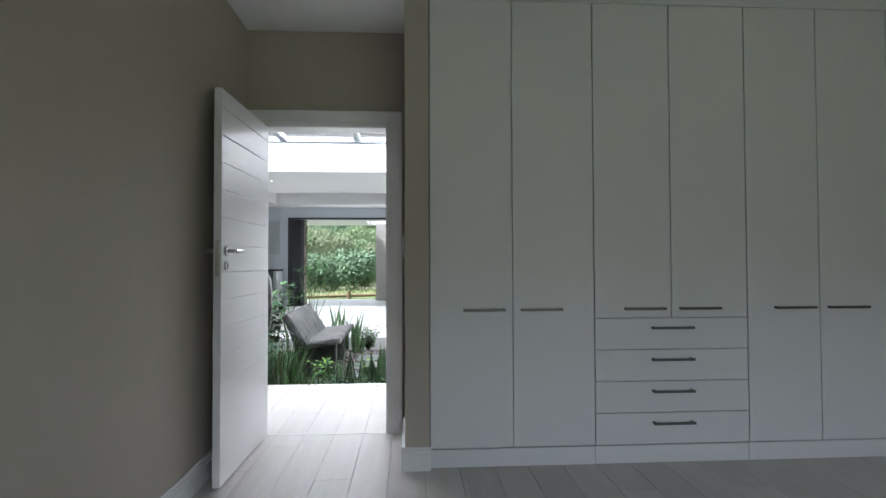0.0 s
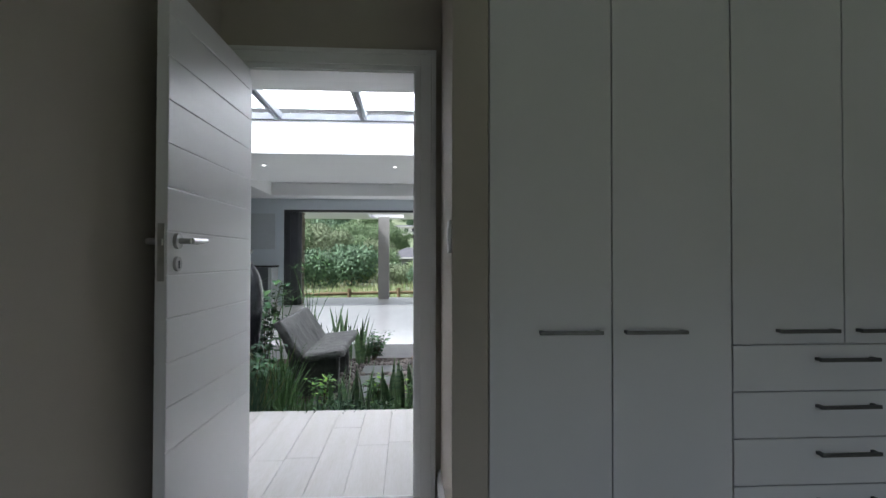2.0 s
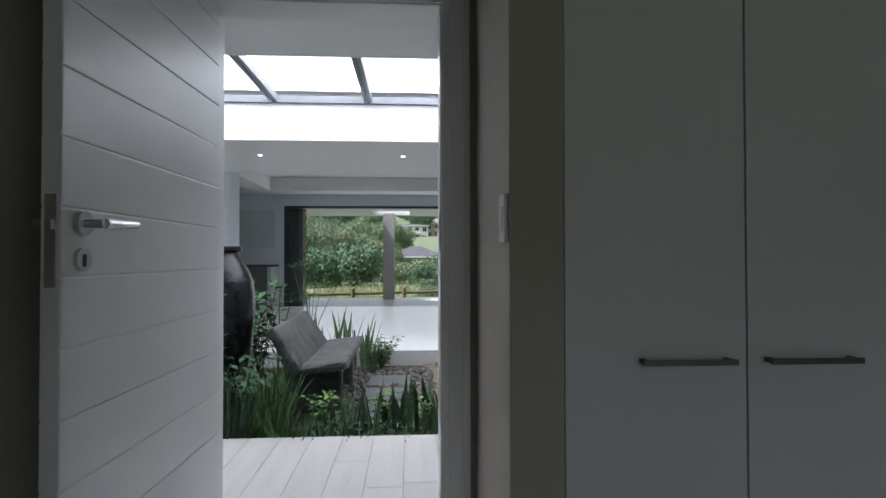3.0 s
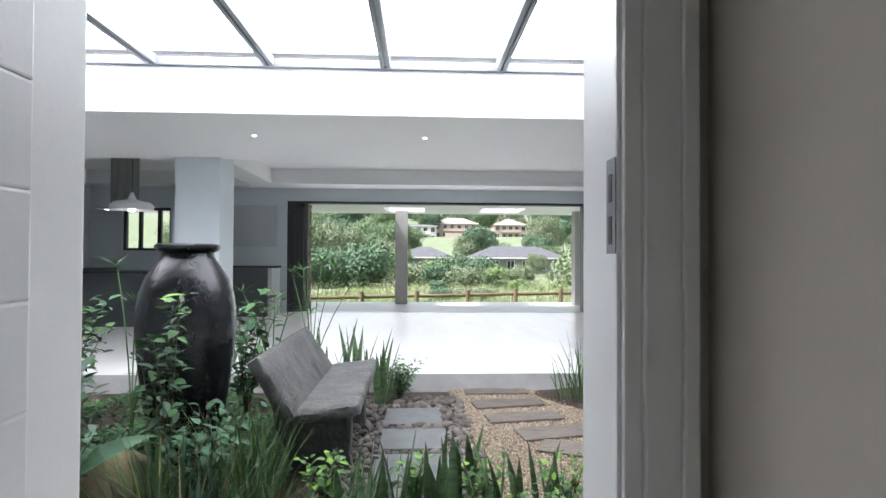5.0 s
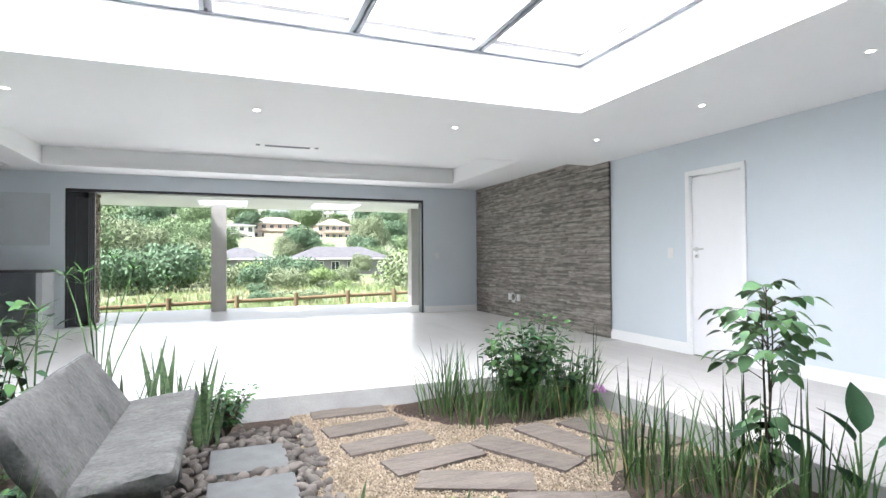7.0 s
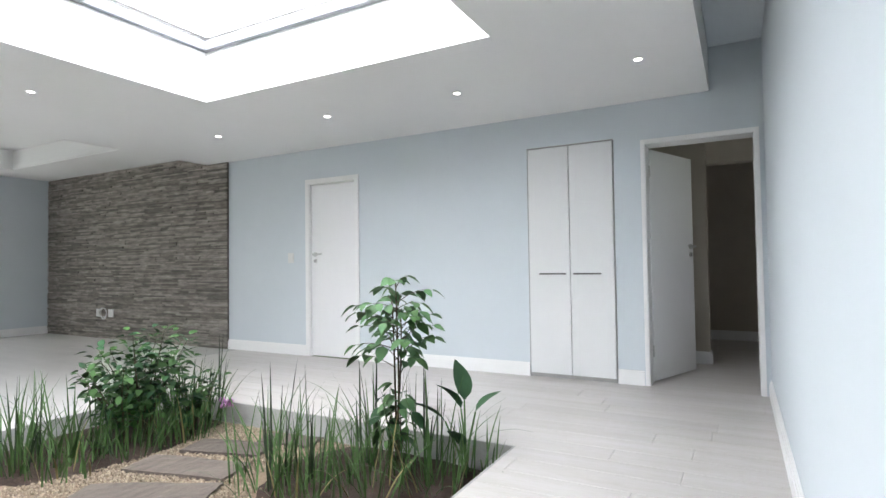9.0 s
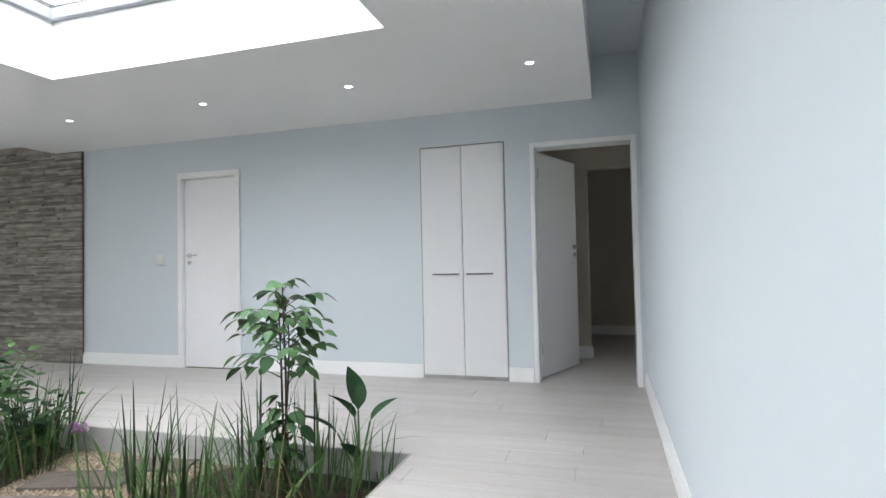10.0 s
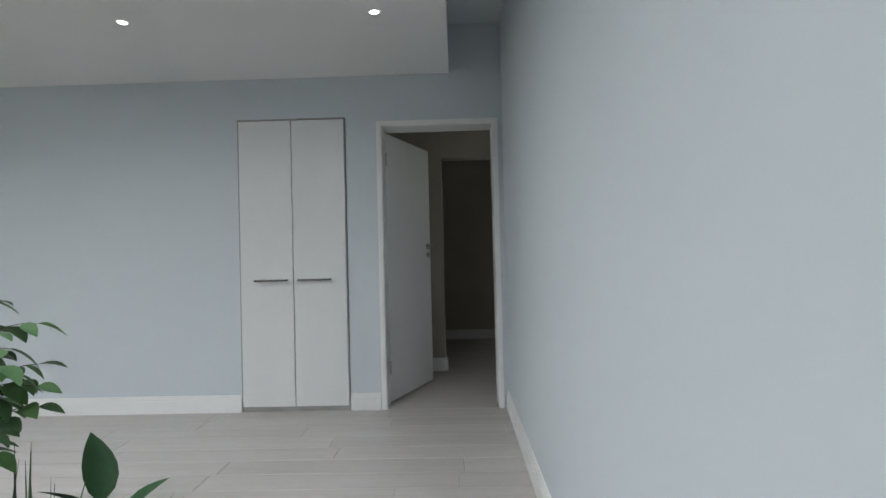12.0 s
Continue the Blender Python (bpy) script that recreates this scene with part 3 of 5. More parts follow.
first = downlight(3.67, 5.13, H)
for x, y in ((3.67, 3.65), (3.69, 2.31), (3.67, 0.91), (1.94, 5.13), (0.03, 5.13), (-1.80, 5.13), (-3.6, 5.13), (-5.4, 5.13), (0.05, 0.95)):
    downlight(x, y, H, first)
downlight(-5.2, 7.9, TZ, first)

# ceiling vent in the tray
vent = thing("air_vent", "slim linear air grille in the raised ceiling", "vent", (0.60, 8.55, TZ))
part("frame", boxes([((-0.36, -0.10, -0.012), (0.36, -0.08, -0.0005)), ((-0.36, 0.08, -0.012), (0.36, 0.10, -0.0005)), ((-0.36, -0.08, -0.012), (-0.33, 0.08, -0.0005)), ((0.33, -0.08, -0.012), (0.36, 0.08, -0.0005))], 0.002), TRIM, vent)
part("backing", boxes([((-0.33, -0.08, -0.004), (0.33, 0.08, -0.001))]), BLACKALU, vent)
for i in range(5):
    part("slat", boxes([((-0.33, -0.07 + i * 0.032, -0.010), (0.33, -0.06 + i * 0.032, -0.005))]), ALU, vent)
for x in (-0.43, 0.43):
    part("end_diffuser", boxes([((x - 0.03, -0.05, -0.010), (x + 0.03, 0.05, -0.0005))], 0.003), ALU, vent)

# ---- garden ground, patio and land ----
structure("ground_garden", boxes([((PX0 + 0.012, PY0 + 0.012, -0.35), (PX1 - 0.012, PY1 - 0.012, PZ - 0.03))]), SOIL, "dark soil of the sunken indoor garden", "ground")
PATIO = surface("pale_patio_tile", (0.80, 0.79, 0.77), (0.74, 0.73, 0.71), 3, 0.35, bump=0.05)
structure("pavement_patio", boxes([((-7, 10.83, -0.3), (7, 13.3, -0.004))]), PATIO, "pale tiled covered patio floor", "patio")
structure("roof_patio", boxes([((-7, 10.83, 2.29), (7, 11.75, 2.5)), ((-7, 13.05, 2.29), (7, 13.5, 2.5)), ((-7, 11.75, 2.29), (-0.85, 13.05, 2.5)), ((0.10, 11.75, 2.29), (1.45, 13.05, 2.5)), ((2.45, 11.75, 2.29), (7, 13.05, 2.5))]), WHITE, "white patio roof with two openings", "roof")
PIER = surface("grey_render", (0.42, 0.41, 0.39), (0.36, 0.35, 0.33), 4, 0.8, bump=0.1)
structure("column_patio", boxes([((-0.61, 12.6, 0), (-0.31, 12.9, 2.29)), ((3.76, 12.3, 0), (4.06, 12.6, 2.29))], 0.006), PIER, "square grey rendered patio column", "column")

def land(x, y):
    """Height of the ground beyond the patio."""
    pts = ((13.3, -0.35), (16, -0.75), (30, -1.4), (60, -2.0), (92, -1.5), (130, 2.0), (200, 8.8), (300, 22), (500, 40), (1500, 60))
    if y <= pts[0][0]:
        return pts[0][1]
    for (a, za), (b, zb) in zip(pts, pts[1:]):
        if y <= b:
            t = (y - a) / (b - a)
            z = za + (zb - za) * t * t * (3 - 2 * t)
            break
    else:
        z = pts[-1][1]
    return z + 0.12 * min(1, (y - 13.3) / 10) * math.sin(x * 0.21 + y * 0.13)


GRASS = surface("meadow_grass", (0.185, 0.215, 0.13), (0.12, 0.16, 0.085), 0.35, 0.95, bump=0.6, bump_scale=12, fine=0.5)
bm = bmesh.new()
ys = [10.0, 13.3] + [13.3 + i * 1.5 for i in range(1, 32)] + [64 + i * 6 for i in range(40)] + [320, 420, 700, 1500]
xs = [-1500, -600, -250, -120] + [-80 + i * 5 for i in range(33)] + [120, 250, 600, 1500]
grid = [[bm.verts.new((x, y, land(x, y))) for x in xs] for y in ys]
for r0, r1 in zip(grid, grid[1:]):
    for i in range(len(xs) - 1):
        bm.faces.new((r0[i], r0[i + 1], r1[i + 1], r1[i]))
near = [bm.verts.new((x, -1500, -0.4)) for x in (-1500, 1500)]
bm.faces.new((near[0], near[1], grid[0][-1], grid[0][0]))
structure("ground", bm, GRASS, "green meadow that rises to a hillside", "ground")

# ---- fence, trees and houses on the land ----
TIMBER = surface("round_fence_timber", (0.20, 0.145, 0.08), (0.13, 0.092, 0.05), 6, 0.8, bump=0.3, bump_scale=30, stretch=(1, 1, 0.3))
fence = thing("fence", "low round-pole timber fence across the meadow", "fence", (-0.5, 14.95, -0.8))
fence.rotation_euler = (0, 0, radians(16.7))
for i in range(-6, 9):
    bm = bmesh.new()
    rod(bm, (i * 1.60 + 0.43, 0, -0.2), (i * 1.60 + 0.43, 0, 0.98), 0.065, 0.06, 12)
    part("post", bm, TIMBER, fence, smooth=True)
    if i < 8:
        bm = bmesh.new()
        rod(bm, (i * 1.60 + 0.40, 0.07, 0.82), (i * 1.60 + 2.06, 0.07, 0.82 + 0.01 * (i % 2)), 0.05, n=10)
        part("rail", bm, TIMBER, fence, smooth=True)

LEAFMATS = [surface("tree_leaves_" + n, c, tuple(v * 0.65 for v in c), 1.2, 0.8, vary=0.35, island=True) for n, c in
            (("mid", (0.165, 0.245, 0.12)), ("dark", (0.105, 0.18, 0.10)), ("light", (0.235, 0.33, 0.13)), ("olive", (0.20, 0.25, 0.14)))]
BARK = surface("grey_brown_bark", (0.14, 0.11, 0.085), (0.08, 0.06, 0.05), 5, 0.9, bump=0.6, bump_scale=20)


def tree(name, label, mat, seed, height, radius, lobes, count, card, group, trunk=0.3):
    """A trunk with limbs and a crown of many leaf tufts gathered in uneven lobes."""
    rnd = random.Random(seed)
    t = thing(name, label, name, (0, 0, 0), group)
    bm = bmesh.new()
    top = height * 0.55
    rod(bm, (0, 0, -0.4), (0, 0, top), 0.05 * height * trunk, 0.025 * height * trunk, 8)
    cents = []
    for i in range(lobes):
        a = 2.4 * i + rnd.uniform(-0.4, 0.4)
        rr = radius * rnd.uniform(0.15, 0.75)
        c = Vector((rr * math.cos(a), rr * math.sin(a), height * rnd.uniform(0.38, 0.82)))
        cents.append((c, radius * rnd.uniform(0.32, 0.55)))
        rod(bm, (0, 0, top * rnd.uniform(0.5, 0.95)), c, 0.02 * height * trunk, 0.008 * height * trunk, 6)
    part("trunk", bm, BARK, t)
    verts, faces = [], []
    for _ in range(count):
        c, r = rnd.choice(cents)
        d = Vector((rnd.gauss(0, 1), rnd.gauss(0, 1), rnd.gauss(0.15, 0.85))).normalized()
        p = c + d * r * rnd.uniform(0.72, 1.12)
        if p.z < 0.12:
            p.z = rnd.uniform(0.1, 0.3)
        u = Vector((rnd.gauss(0, 1), rnd.gauss(0, 1), rnd.gauss(0, 1))).cross(d).normalized()
        v = (d * 0.6 + Vector((rnd.gauss(0, 0.5), rnd.gauss(0, 0.5), rnd.gauss(0, 0.5)))).cross(u).normalized()
        s = card * rnd.uniform(0.6, 1.35)
        k = len(verts)
        verts += [p - v * s, p + u * s * 0.5 - v * s * 0.2, p + v * s, p - u * s * 0.5 + v * s * 0.1]
        faces.append((k, k + 1, k + 2, k + 3))
    me = bpy.data.meshes.new("crown")
    me.from_pydata(verts, [], faces)
    me.materials.append(mat)
    ob = new("crown", me)
    ob.parent = t
    return t


protos = [tree("tree", "round dark green broadleaf tree on the hillside", LEAFMATS[1], 3, 5.0, 2.6, 14, 13000, 0.125, "hillside trees"),
          tree("tree", "spreading mid-green tree on the hillside", LEAFMATS[0], 4, 5.0, 3.2, 16, 14000, 0.125, "hillside trees"),
          tree("shrub", "low bright green bush in the meadow", LEAFMATS[2], 5, 2.0, 1.5, 11, 3800, 0.10, "meadow bushes"),
          tree("shrub", "low dark green bush in the meadow", LEAFMATS[1], 6, 2.0, 1.7, 12, 4000, 0.10, "meadow bushes"),
          tree("shrub", "low olive green bush in the meadow", LEAFMATS[3], 8, 1.8, 1.8, 12, 3800, 0.10, "meadow bushes"),
          tree("tree", "tall feathery light green tree", LEAFMATS[3], 9, 6.5, 3.6, 18, 16000, 0.115, "hillside trees")]
# kind, x, y, size, turn
PLANTING = [(5, -5.6, 38, 0.62, 10), (1, -8.8, 38, 0.8, 40), (0, -3.4, 36, 0.5, 200), (5, -12, 42, 0.8, 90), (1, -1.6, 40, 0.45, 20), (2, -4.6, 33, 0.9, 5), (5, -2.4, 46, 0.5, 30), (2, -6.6, 34, 0.9, 75), (5, -9.5, 52, 0.8, 15), (1, -5.0, 56, 0.7, 15), (3, -5.5, 31, 1.0, 50), (3, -3.2, 31, 1.1, 120), (2, -2.6, 32, 0.8, 10),
            (4, -0.6, 33, 0.7, 70), (2, 0.6, 34, 0.7, 5), (3, 2.4, 36, 0.85, 140), (3, 3.9, 35, 0.8, 60), (2, 5.2, 36, 0.65, 200), (4, 6.6, 37, 0.5, 170), (3, 1.0, 31, 0.6, 20), (4, 2.6, 30, 0.6, 44), (2, 4.2, 31, 0.55, 70),
            (4, 8.6, 27, 1.0, 20), (2, 10.4, 34, 0.8, 0), (3, 12.5, 34, 1.0, 30), (2, 12.2, 40, 1.1, 66), (4, -7.4, 28, 0.7, 60), (3, -9.5, 30, 1.2, 10), (4, -11, 27, 0.9, 30),
            (0, 16.6, 68, 0.72, 0), (1, 19.2, 62, 0.6, 90), (0, 20.5, 76, 1.0, 40), (1, 9.0, 58, 0.5, 10), (5, 10.6, 48, 0.3, 10), (0, 6.2, 62, 0.3, 60), (1, -6.0, 60, 0.9, 10), (0, -10, 62, 1.0, 50), (1, -14, 66, 1.1, 80),
            (0, -18, 60, 1.1, 90), (1, -3, 68, 0.8, 20), (1, -22, 54, 1.0, 5), (0, 25, 70, 1.1, 15), (1, 29, 66, 1.1, 15), (0, 24, 104, 0.9, 5), (0, 26, 100, 1.2, 8), (1, 32, 104, 1.2, 50),
            (0, 2, 112, 1.0, 9), (1, -6, 108, 1.2, 6), (0, -14, 104, 1.2, 90), (1, -22, 100, 1.2, 12), (0, 8, 120, 1.1, 33), (1, 38, 100, 1.3, 10), (5, -28, 90, 1.2, 5), (0, -36, 96, 1.4, 77), (1, 16, 130, 1.3, 20), (0, 30, 130, 1.4, 20),
            (1, 2, 140, 1.3, 20), (0, -12, 136, 1.3, 44), (1, -26, 136, 1.4, 45), (0, 44, 130, 1.4, 45), (4, 14.2, 30, 1.0, 45), (3, 16, 36, 1.1, 10)]
for k, x, y, s, a in PLANTING:
    x, y, s = x * 1.8, y * 1.8, s * 1.75
    c = copy_thing(protos[k], Matrix.LocRotScale((x, y, land(x, y) - 0.05), Euler((0, 0, radians(a))), (s, s, s)))
rw = random.Random(77)
FACES = (0.012, 0.077, 0.17, 0.27)
made = 0
while made < 230:
    y = rw.uniform(100, 330)
    x = rw.uniform(-0.42, 0.52) * y
    far = y > 206
    if not far and y > 108 and any(abs(x / y - q) < 0.034 for q in FACES) or 186 < y < 214 and -8 < x < 64:
        continue
    if 84 < y < 104 and -8 < x < 24:
        continue
    k = rw.choice((0, 1, 5, 0, 1, 5, 2, 3)) if far or rw.random() < 0.45 else rw.choice((2, 3, 4))
    s = rw.uniform(0.9, 1.7) * (0.72 if far else 1.0) * (0.8 if k in (0, 1, 5) and not far else 1.0)
    copy_thing(protos[k], Matrix.LocRotScale((x, y, land(x, y) - 0.1), Euler((0, 0, rw.uniform(0, 6.28))), (s, s, s * rw.uniform(0.8, 1.15))))
    made += 1
# scrub in the meadow beyond the fence
for i in range(46):
    y = rw.uniform(24, 84)
    x = rw.uniform(0.02, 0.42) * y
    s = rw.uniform(0.22, 0.6)
    copy_thing(protos[rw.choice((2, 3, 4))], Matrix.LocRotScale((x, y, land(x, y) - 0.05), Euler((0, 0, rw.uniform(0, 6.28))), (s, s, s * rw.uniform(0.6, 0.9))))
for p, (x, y) in zip(protos, ((-7.0, 45), (-10.5, 47), (1.6, 38), (-0.8, 38.5), (7.6, 40), (-14.5, 50))):
    p.location = (x * 1.8, y * 1.8, land(x * 1.8, y * 1.8) - 0.05)

# long meadow grass beyond the fence, too many blades to count
for label, mat, count in (("long green meadow grass", LEAFMATS[2], 15000), ("dry straw-coloured meadow grass", surface("straw_grass", (0.34, 0.32, 0.19), (0.24, 0.23, 0.12), 2, 0.9, vary=0.3, island=True), 13000)):
    verts, faces = [], []
    for _ in range(count):
        y = 16.5 + 62 * rw.random() ** 1.3
        x = rw.uniform(-0.4, 0.5) * y
        if noise.noise((x * 0.16, y * 0.12, count)) < -0.12:
            continue
        z, hh, w, a = land(x, y) - 0.03, rw.uniform(0.2, 0.6), rw.uniform(0.012, 0.03) * (0.6 + y * 0.02), rw.uniform(0, 6.28)
        dx, dy, k = w * math.cos(a), w * math.sin(a), len(verts)
        bx, by = rw.uniform(-0.2, 0.2), rw.uniform(-0.2, 0.2)
        verts += [(x - dx, y - dy, z), (x + dx, y + dy, z), (x + bx * 0.4 + dx * 0.7, y + by * 0.4 + dy * 0.7, z + hh * 0.6), (x + bx * 0.4 - dx * 0.7, y + by * 0.4 - dy * 0.7, z + hh * 0.6), (x + bx, y + by, z + hh)]
        faces += [(k, k + 1, k + 2, k + 3), (k + 3, k + 2, k + 4)]
    me = bpy.data.meshes.new("meadow_grass")
    me.from_pydata(verts, [], faces)
    me.materials.append(mat)
    tagged(new("meadow_grass", me), label, "grass", kind="stuff")

ROOFGREY = surface("grey_roof_tile", (0.11, 0.11, 0.12), (0.075, 0.075, 0.085), 1.5, 0.8, bump=0.3, bump_scale=6)
ROOFTAN = surface("tan_roof_tile", (0.30, 0.25, 0.21), (0.24, 0.2, 0.165), 1.5, 0.8, bump=0.3, bump_scale=6)
RENDERW = surface("white_house_render", (0.72, 0.71, 0.68), (0.64, 0.63, 0.6), 0.6, 0.85)
RENDERP = surface("salmon_house_render", (0.54, 0.445, 0.385), (0.48, 0.39, 0.335), 0.6, 0.85)
RENDERG = surface("grey_house_render", (0.22, 0.22, 0.22), (0.17, 0.17, 0.17), 0.6, 0.85)
DARKWIN = surface("dark_window_glass", (0.04, 0.05, 0.06), None, 2, 0.1)


def house(x, y, w, d, storeys, wall, roof, label, ridge=1.6, lift=0.0, gable=False):
    hgt = 2.8 * storeys
    z0 = land(x, y) + lift
    t = thing("house", label, "house", (x, y, z0))
    part("wall", boxes([((-w / 2, 0, -1.5), (w / 2, d, hgt))]), wall, t)
    bm = bmesh.new()
    e = 0.6
    q = [bm.verts.new(v) for v in ((-w / 2 - e, -e, hgt), (w / 2 + e, -e, hgt), (w / 2 + e, d + e, hgt), (-w / 2 - e, d + e, hgt))]
    inset = 0 if gable else min(w, d) / 2
    r = [bm.verts.new(v) for v in ((-w / 2 - (e if gable else -inset), d / 2, hgt + ridge), (w / 2 + (e if gable else -inset), d / 2, hgt + ridge))]
    bm.faces.new((q[0], q[1], r[1], r[0]))
    bm.faces.new((q[2], q[3], r[0], r[1]))
    bm.faces.new((q[1], q[2], r[1]))
    bm.faces.new((q[3], q[0], r[0]))
    bm.faces.new(q[::-1])
    part("roof", bm, roof, t)
    part("fascia", boxes([((-w / 2 - e, -e - 0.05, hgt - 0.22), (w / 2 + e, -e + 0.02, hgt + 0.02))]), RENDERW, t)
    n = max(2, int(w / 2.4))
    for s in range(storeys):
        for i in range(n):
            cx = -w / 2 + (i + 0.5) * w / n
            win = part("window", boxes([((cx - 0.6, -0.05, 2.8 * s + 0.7), (cx + 0.6, 0.03, 2.8 * s + 2.2))]), DARKWIN, t)
            part("frame", boxes([((cx - 0.68, -0.08, 2.8 * s + 0.62), (cx + 0.68, -0.03, 2.8 * s + 0.70)), ((cx - 0.68, -0.08, 2.8 * s + 2.2), (cx + 0.68, -0.03, 2.8 * s + 2.28)), ((cx - 0.04, -0.08, 2.8 * s + 0.7), (cx + 0.04, -0.03, 2.8 * s + 2.2)),
                                 ((cx - 0.68, -0.08, 2.8 * s + 0.7), (cx - 0.6, -0.03, 2.8 * s + 2.2)), ((cx + 0.6, -0.08, 2.8 * s + 0.7), (cx + 0.68, -0.03, 2.8 * s + 2.2))]), RENDERW, win)
    if storeys > 1:
        part("balcony", boxes([((-w * 0.3, -1.4, 2.7), (w * 0.3, 0, 2.85)), ((-w * 0.3, -1.4, 2.85), (w * 0.3, -1.3, 3.7))]), wall, t)
    return t


house(17.1, 92, 16.0, 8, 1, RENDERG, ROOFGREY, "single-storey grey house with a hipped grey roof", 2.0, -0.1)
house(1.0, 92, 9.0, 7, 1, RENDERG, ROOFGREY, "low grey house with a grey tiled roof", 1.8, 0.0)
house(-17.0, 97, 6.0, 6, 1, RENDERW, ROOFGREY, "low white house with a grey roof", 1.4, 2.0, True)
house(-0.4, 188, 13.0, 9, 2, RENDERW, ROOFGREY, "white two-storey house with a grey roof", 0.8, -1.6)
house(13.6, 200, 16.0, 10, 2, RENDERP, ROOFTAN, "salmon two-storey house with a tan hipped roof", 2.4, -0.5)
house(34.0, 200, 12.0, 10, 2, RENDERP, ROOFTAN, "salmon two-storey house on the hillside", 2.4, -1.0)
for x, y, w, lift in ((8.0, 286, 17, 1.0), (42, 290, 19, 0.5), (66, 282, 15, 1.5), (-20, 284, 16, 1.0), (-46, 280, 15, 0.5)):
    house(x, y, w, 10, 2, RENDERW, ROOFTAN if x > 50 else ROOFGREY, "pale two-storey house high on the hill", 2.2, lift)
house(54.0, 200, 9.0, 9, 1, RENDERW, ROOFGREY, "white house with a pitched grey roof", 2.6, 1.5, True)
structure("retaining_wall", boxes([((9.0, 186, land(14, 186) - 3), (24.0, 186.5, land(14, 186) + 1.4))]), RENDERP, "salmon rendered garden wall on the hillside", "wall")

# rough stone pier beside the patio opening
pier = structure("pier_stone", boxes([((-2.95, 11.0, 0), (-2.46, 11.5, 2.29))]), SOIL, "rough rubble-stone pier on the patio", "pier")
bm = bmesh.new()
rnd = random.Random(21)
RUBBLE = surface("rubble_stone", (0.36, 0.30, 0.24), (0.17, 0.14, 0.115), 9, 0.9, bump=0.5, bump_scale=30, vary=0.35, island=True)
for k in range(36):
    z = k * 0.064
    for j in range(6):
        y = 10.99 + j * 0.09
        box(bm, (-2.47, y, z), (-2.43 + rnd.uniform(-0.012, 0.02), y + rnd.uniform(0.06, 0.088), z + rnd.uniform(0.04, 0.062)))
        x = -2.95 + j * 0.085
        box(bm, (x, 10.965 + rnd.uniform(-0.015, 0.015), z), (x + rnd.uniform(0.06, 0.084), 11.02, z + rnd.uniform(0.04, 0.062)))
s = part("rubble", bm, RUBBLE, pier)
tagged(s, kind="stuff")

# ---- ledger-stone wall ----
clad = structure("wall_stone", boxes([((4.675, 6.20, 0), (4.699, 6.45, H - 0.002)), ((4.675, 6.45, 0), (4.699, 6.62, H - 0.002)), ((4.675, 6.62, 0), (4.699, 10.578, LZ - 0.002))]), STONEGAP, "dark grey-brown stacked ledger-stone feature wall", "wall")
rnd = random.Random(11)
bm = bmesh.new()
CORN = ((0, 0, 0), (0, 1, 0), (0, 1, 1), (0, 0, 1), (1, 0, 0), (1, 1, 0), (1, 1, 1), (1, 0, 1))
SIDES = ((0, 3, 2, 1), (0, 1, 5, 4), (2, 3, 7, 6), (0, 4, 7, 3), (1, 2, 6, 5))
unit = bmesh.new()
uv = [unit.verts.new(c) for c in CORN]
for f in SIDES:
    unit.faces.new([uv[i] for i in f])
strip = mesh_of("ledger_strip", unit, STONE_PIECE)
z, single = 0.0, 0
while z < LZ - 0.012:
    hgt = min(rnd.choice((0.016, 0.02, 0.024, 0.03)), LZ - 0.003 - z)
    y = 6.20 if z + hgt < H else 6.622
    while y < 10.57:
        ln = min(rnd.uniform(0.12, 0.62), 10.577 - y)
        x = 4.668 - rnd.uniform(0.0, 0.022)
        if y < 7.15 and single < 298:
            single += 1
            o = new("ledger_strip", strip)
            o.parent, o.location, o.scale = clad, (x, y, z), (4.68 - x, ln - 0.002, hgt - 0.0025)
        else:
            vs = [bm.verts.new((x + c[0] * (4.68 - x), y + c[1] * (ln - 0.002), z + c[2] * (hgt - 0.0025))) for c in CORN]
            for f in SIDES:
                bm.faces.new([vs[i] for i in f])
        y += ln
    z += hgt
tagged(part("ledger_field", bm, STONE, clad), kind="stuff")
# socket plates on the stone wall
for i, (y0, y1) in enumerate(((8.98, 9.10), (8.66, 8.78))):
    so = thing("wall_socket", "white double socket plate on the stone wall", "socket", group="sockets on the stone wall")
    part("plate", boxes([((4.628, y0, 0.33), (4.646, y1, 0.45))], 0.004), PLASTIC, so)
    part("switch_rocker", boxes([((4.624, y0 + 0.02, 0.41), (4.629, y0 + 0.045, 0.44)), ((4.624, y0 + 0.07, 0.41), (4.629, y0 + 0.095, 0.44))], 0.001), TRIM, so)
cable = thing("cable_coil", "coil of white cable hanging at the sockets", "cable", (4.62, 8.88, 0.40))
bm = bmesh.new()
for k in range(3):
    pr = None
    for i in range(25):
        a = 2 * math.pi * i / 24
        p = (-0.006 * k, (0.075 + 0.01 * k) * math.cos(a), 0.01 * k + (0.085 - 0.008 * k) * math.sin(a) - 0.02)
        if pr:
            rod(bm, pr, p, 0.006, n=6)
        pr = p
part("loop", bm, PLASTIC, cable)
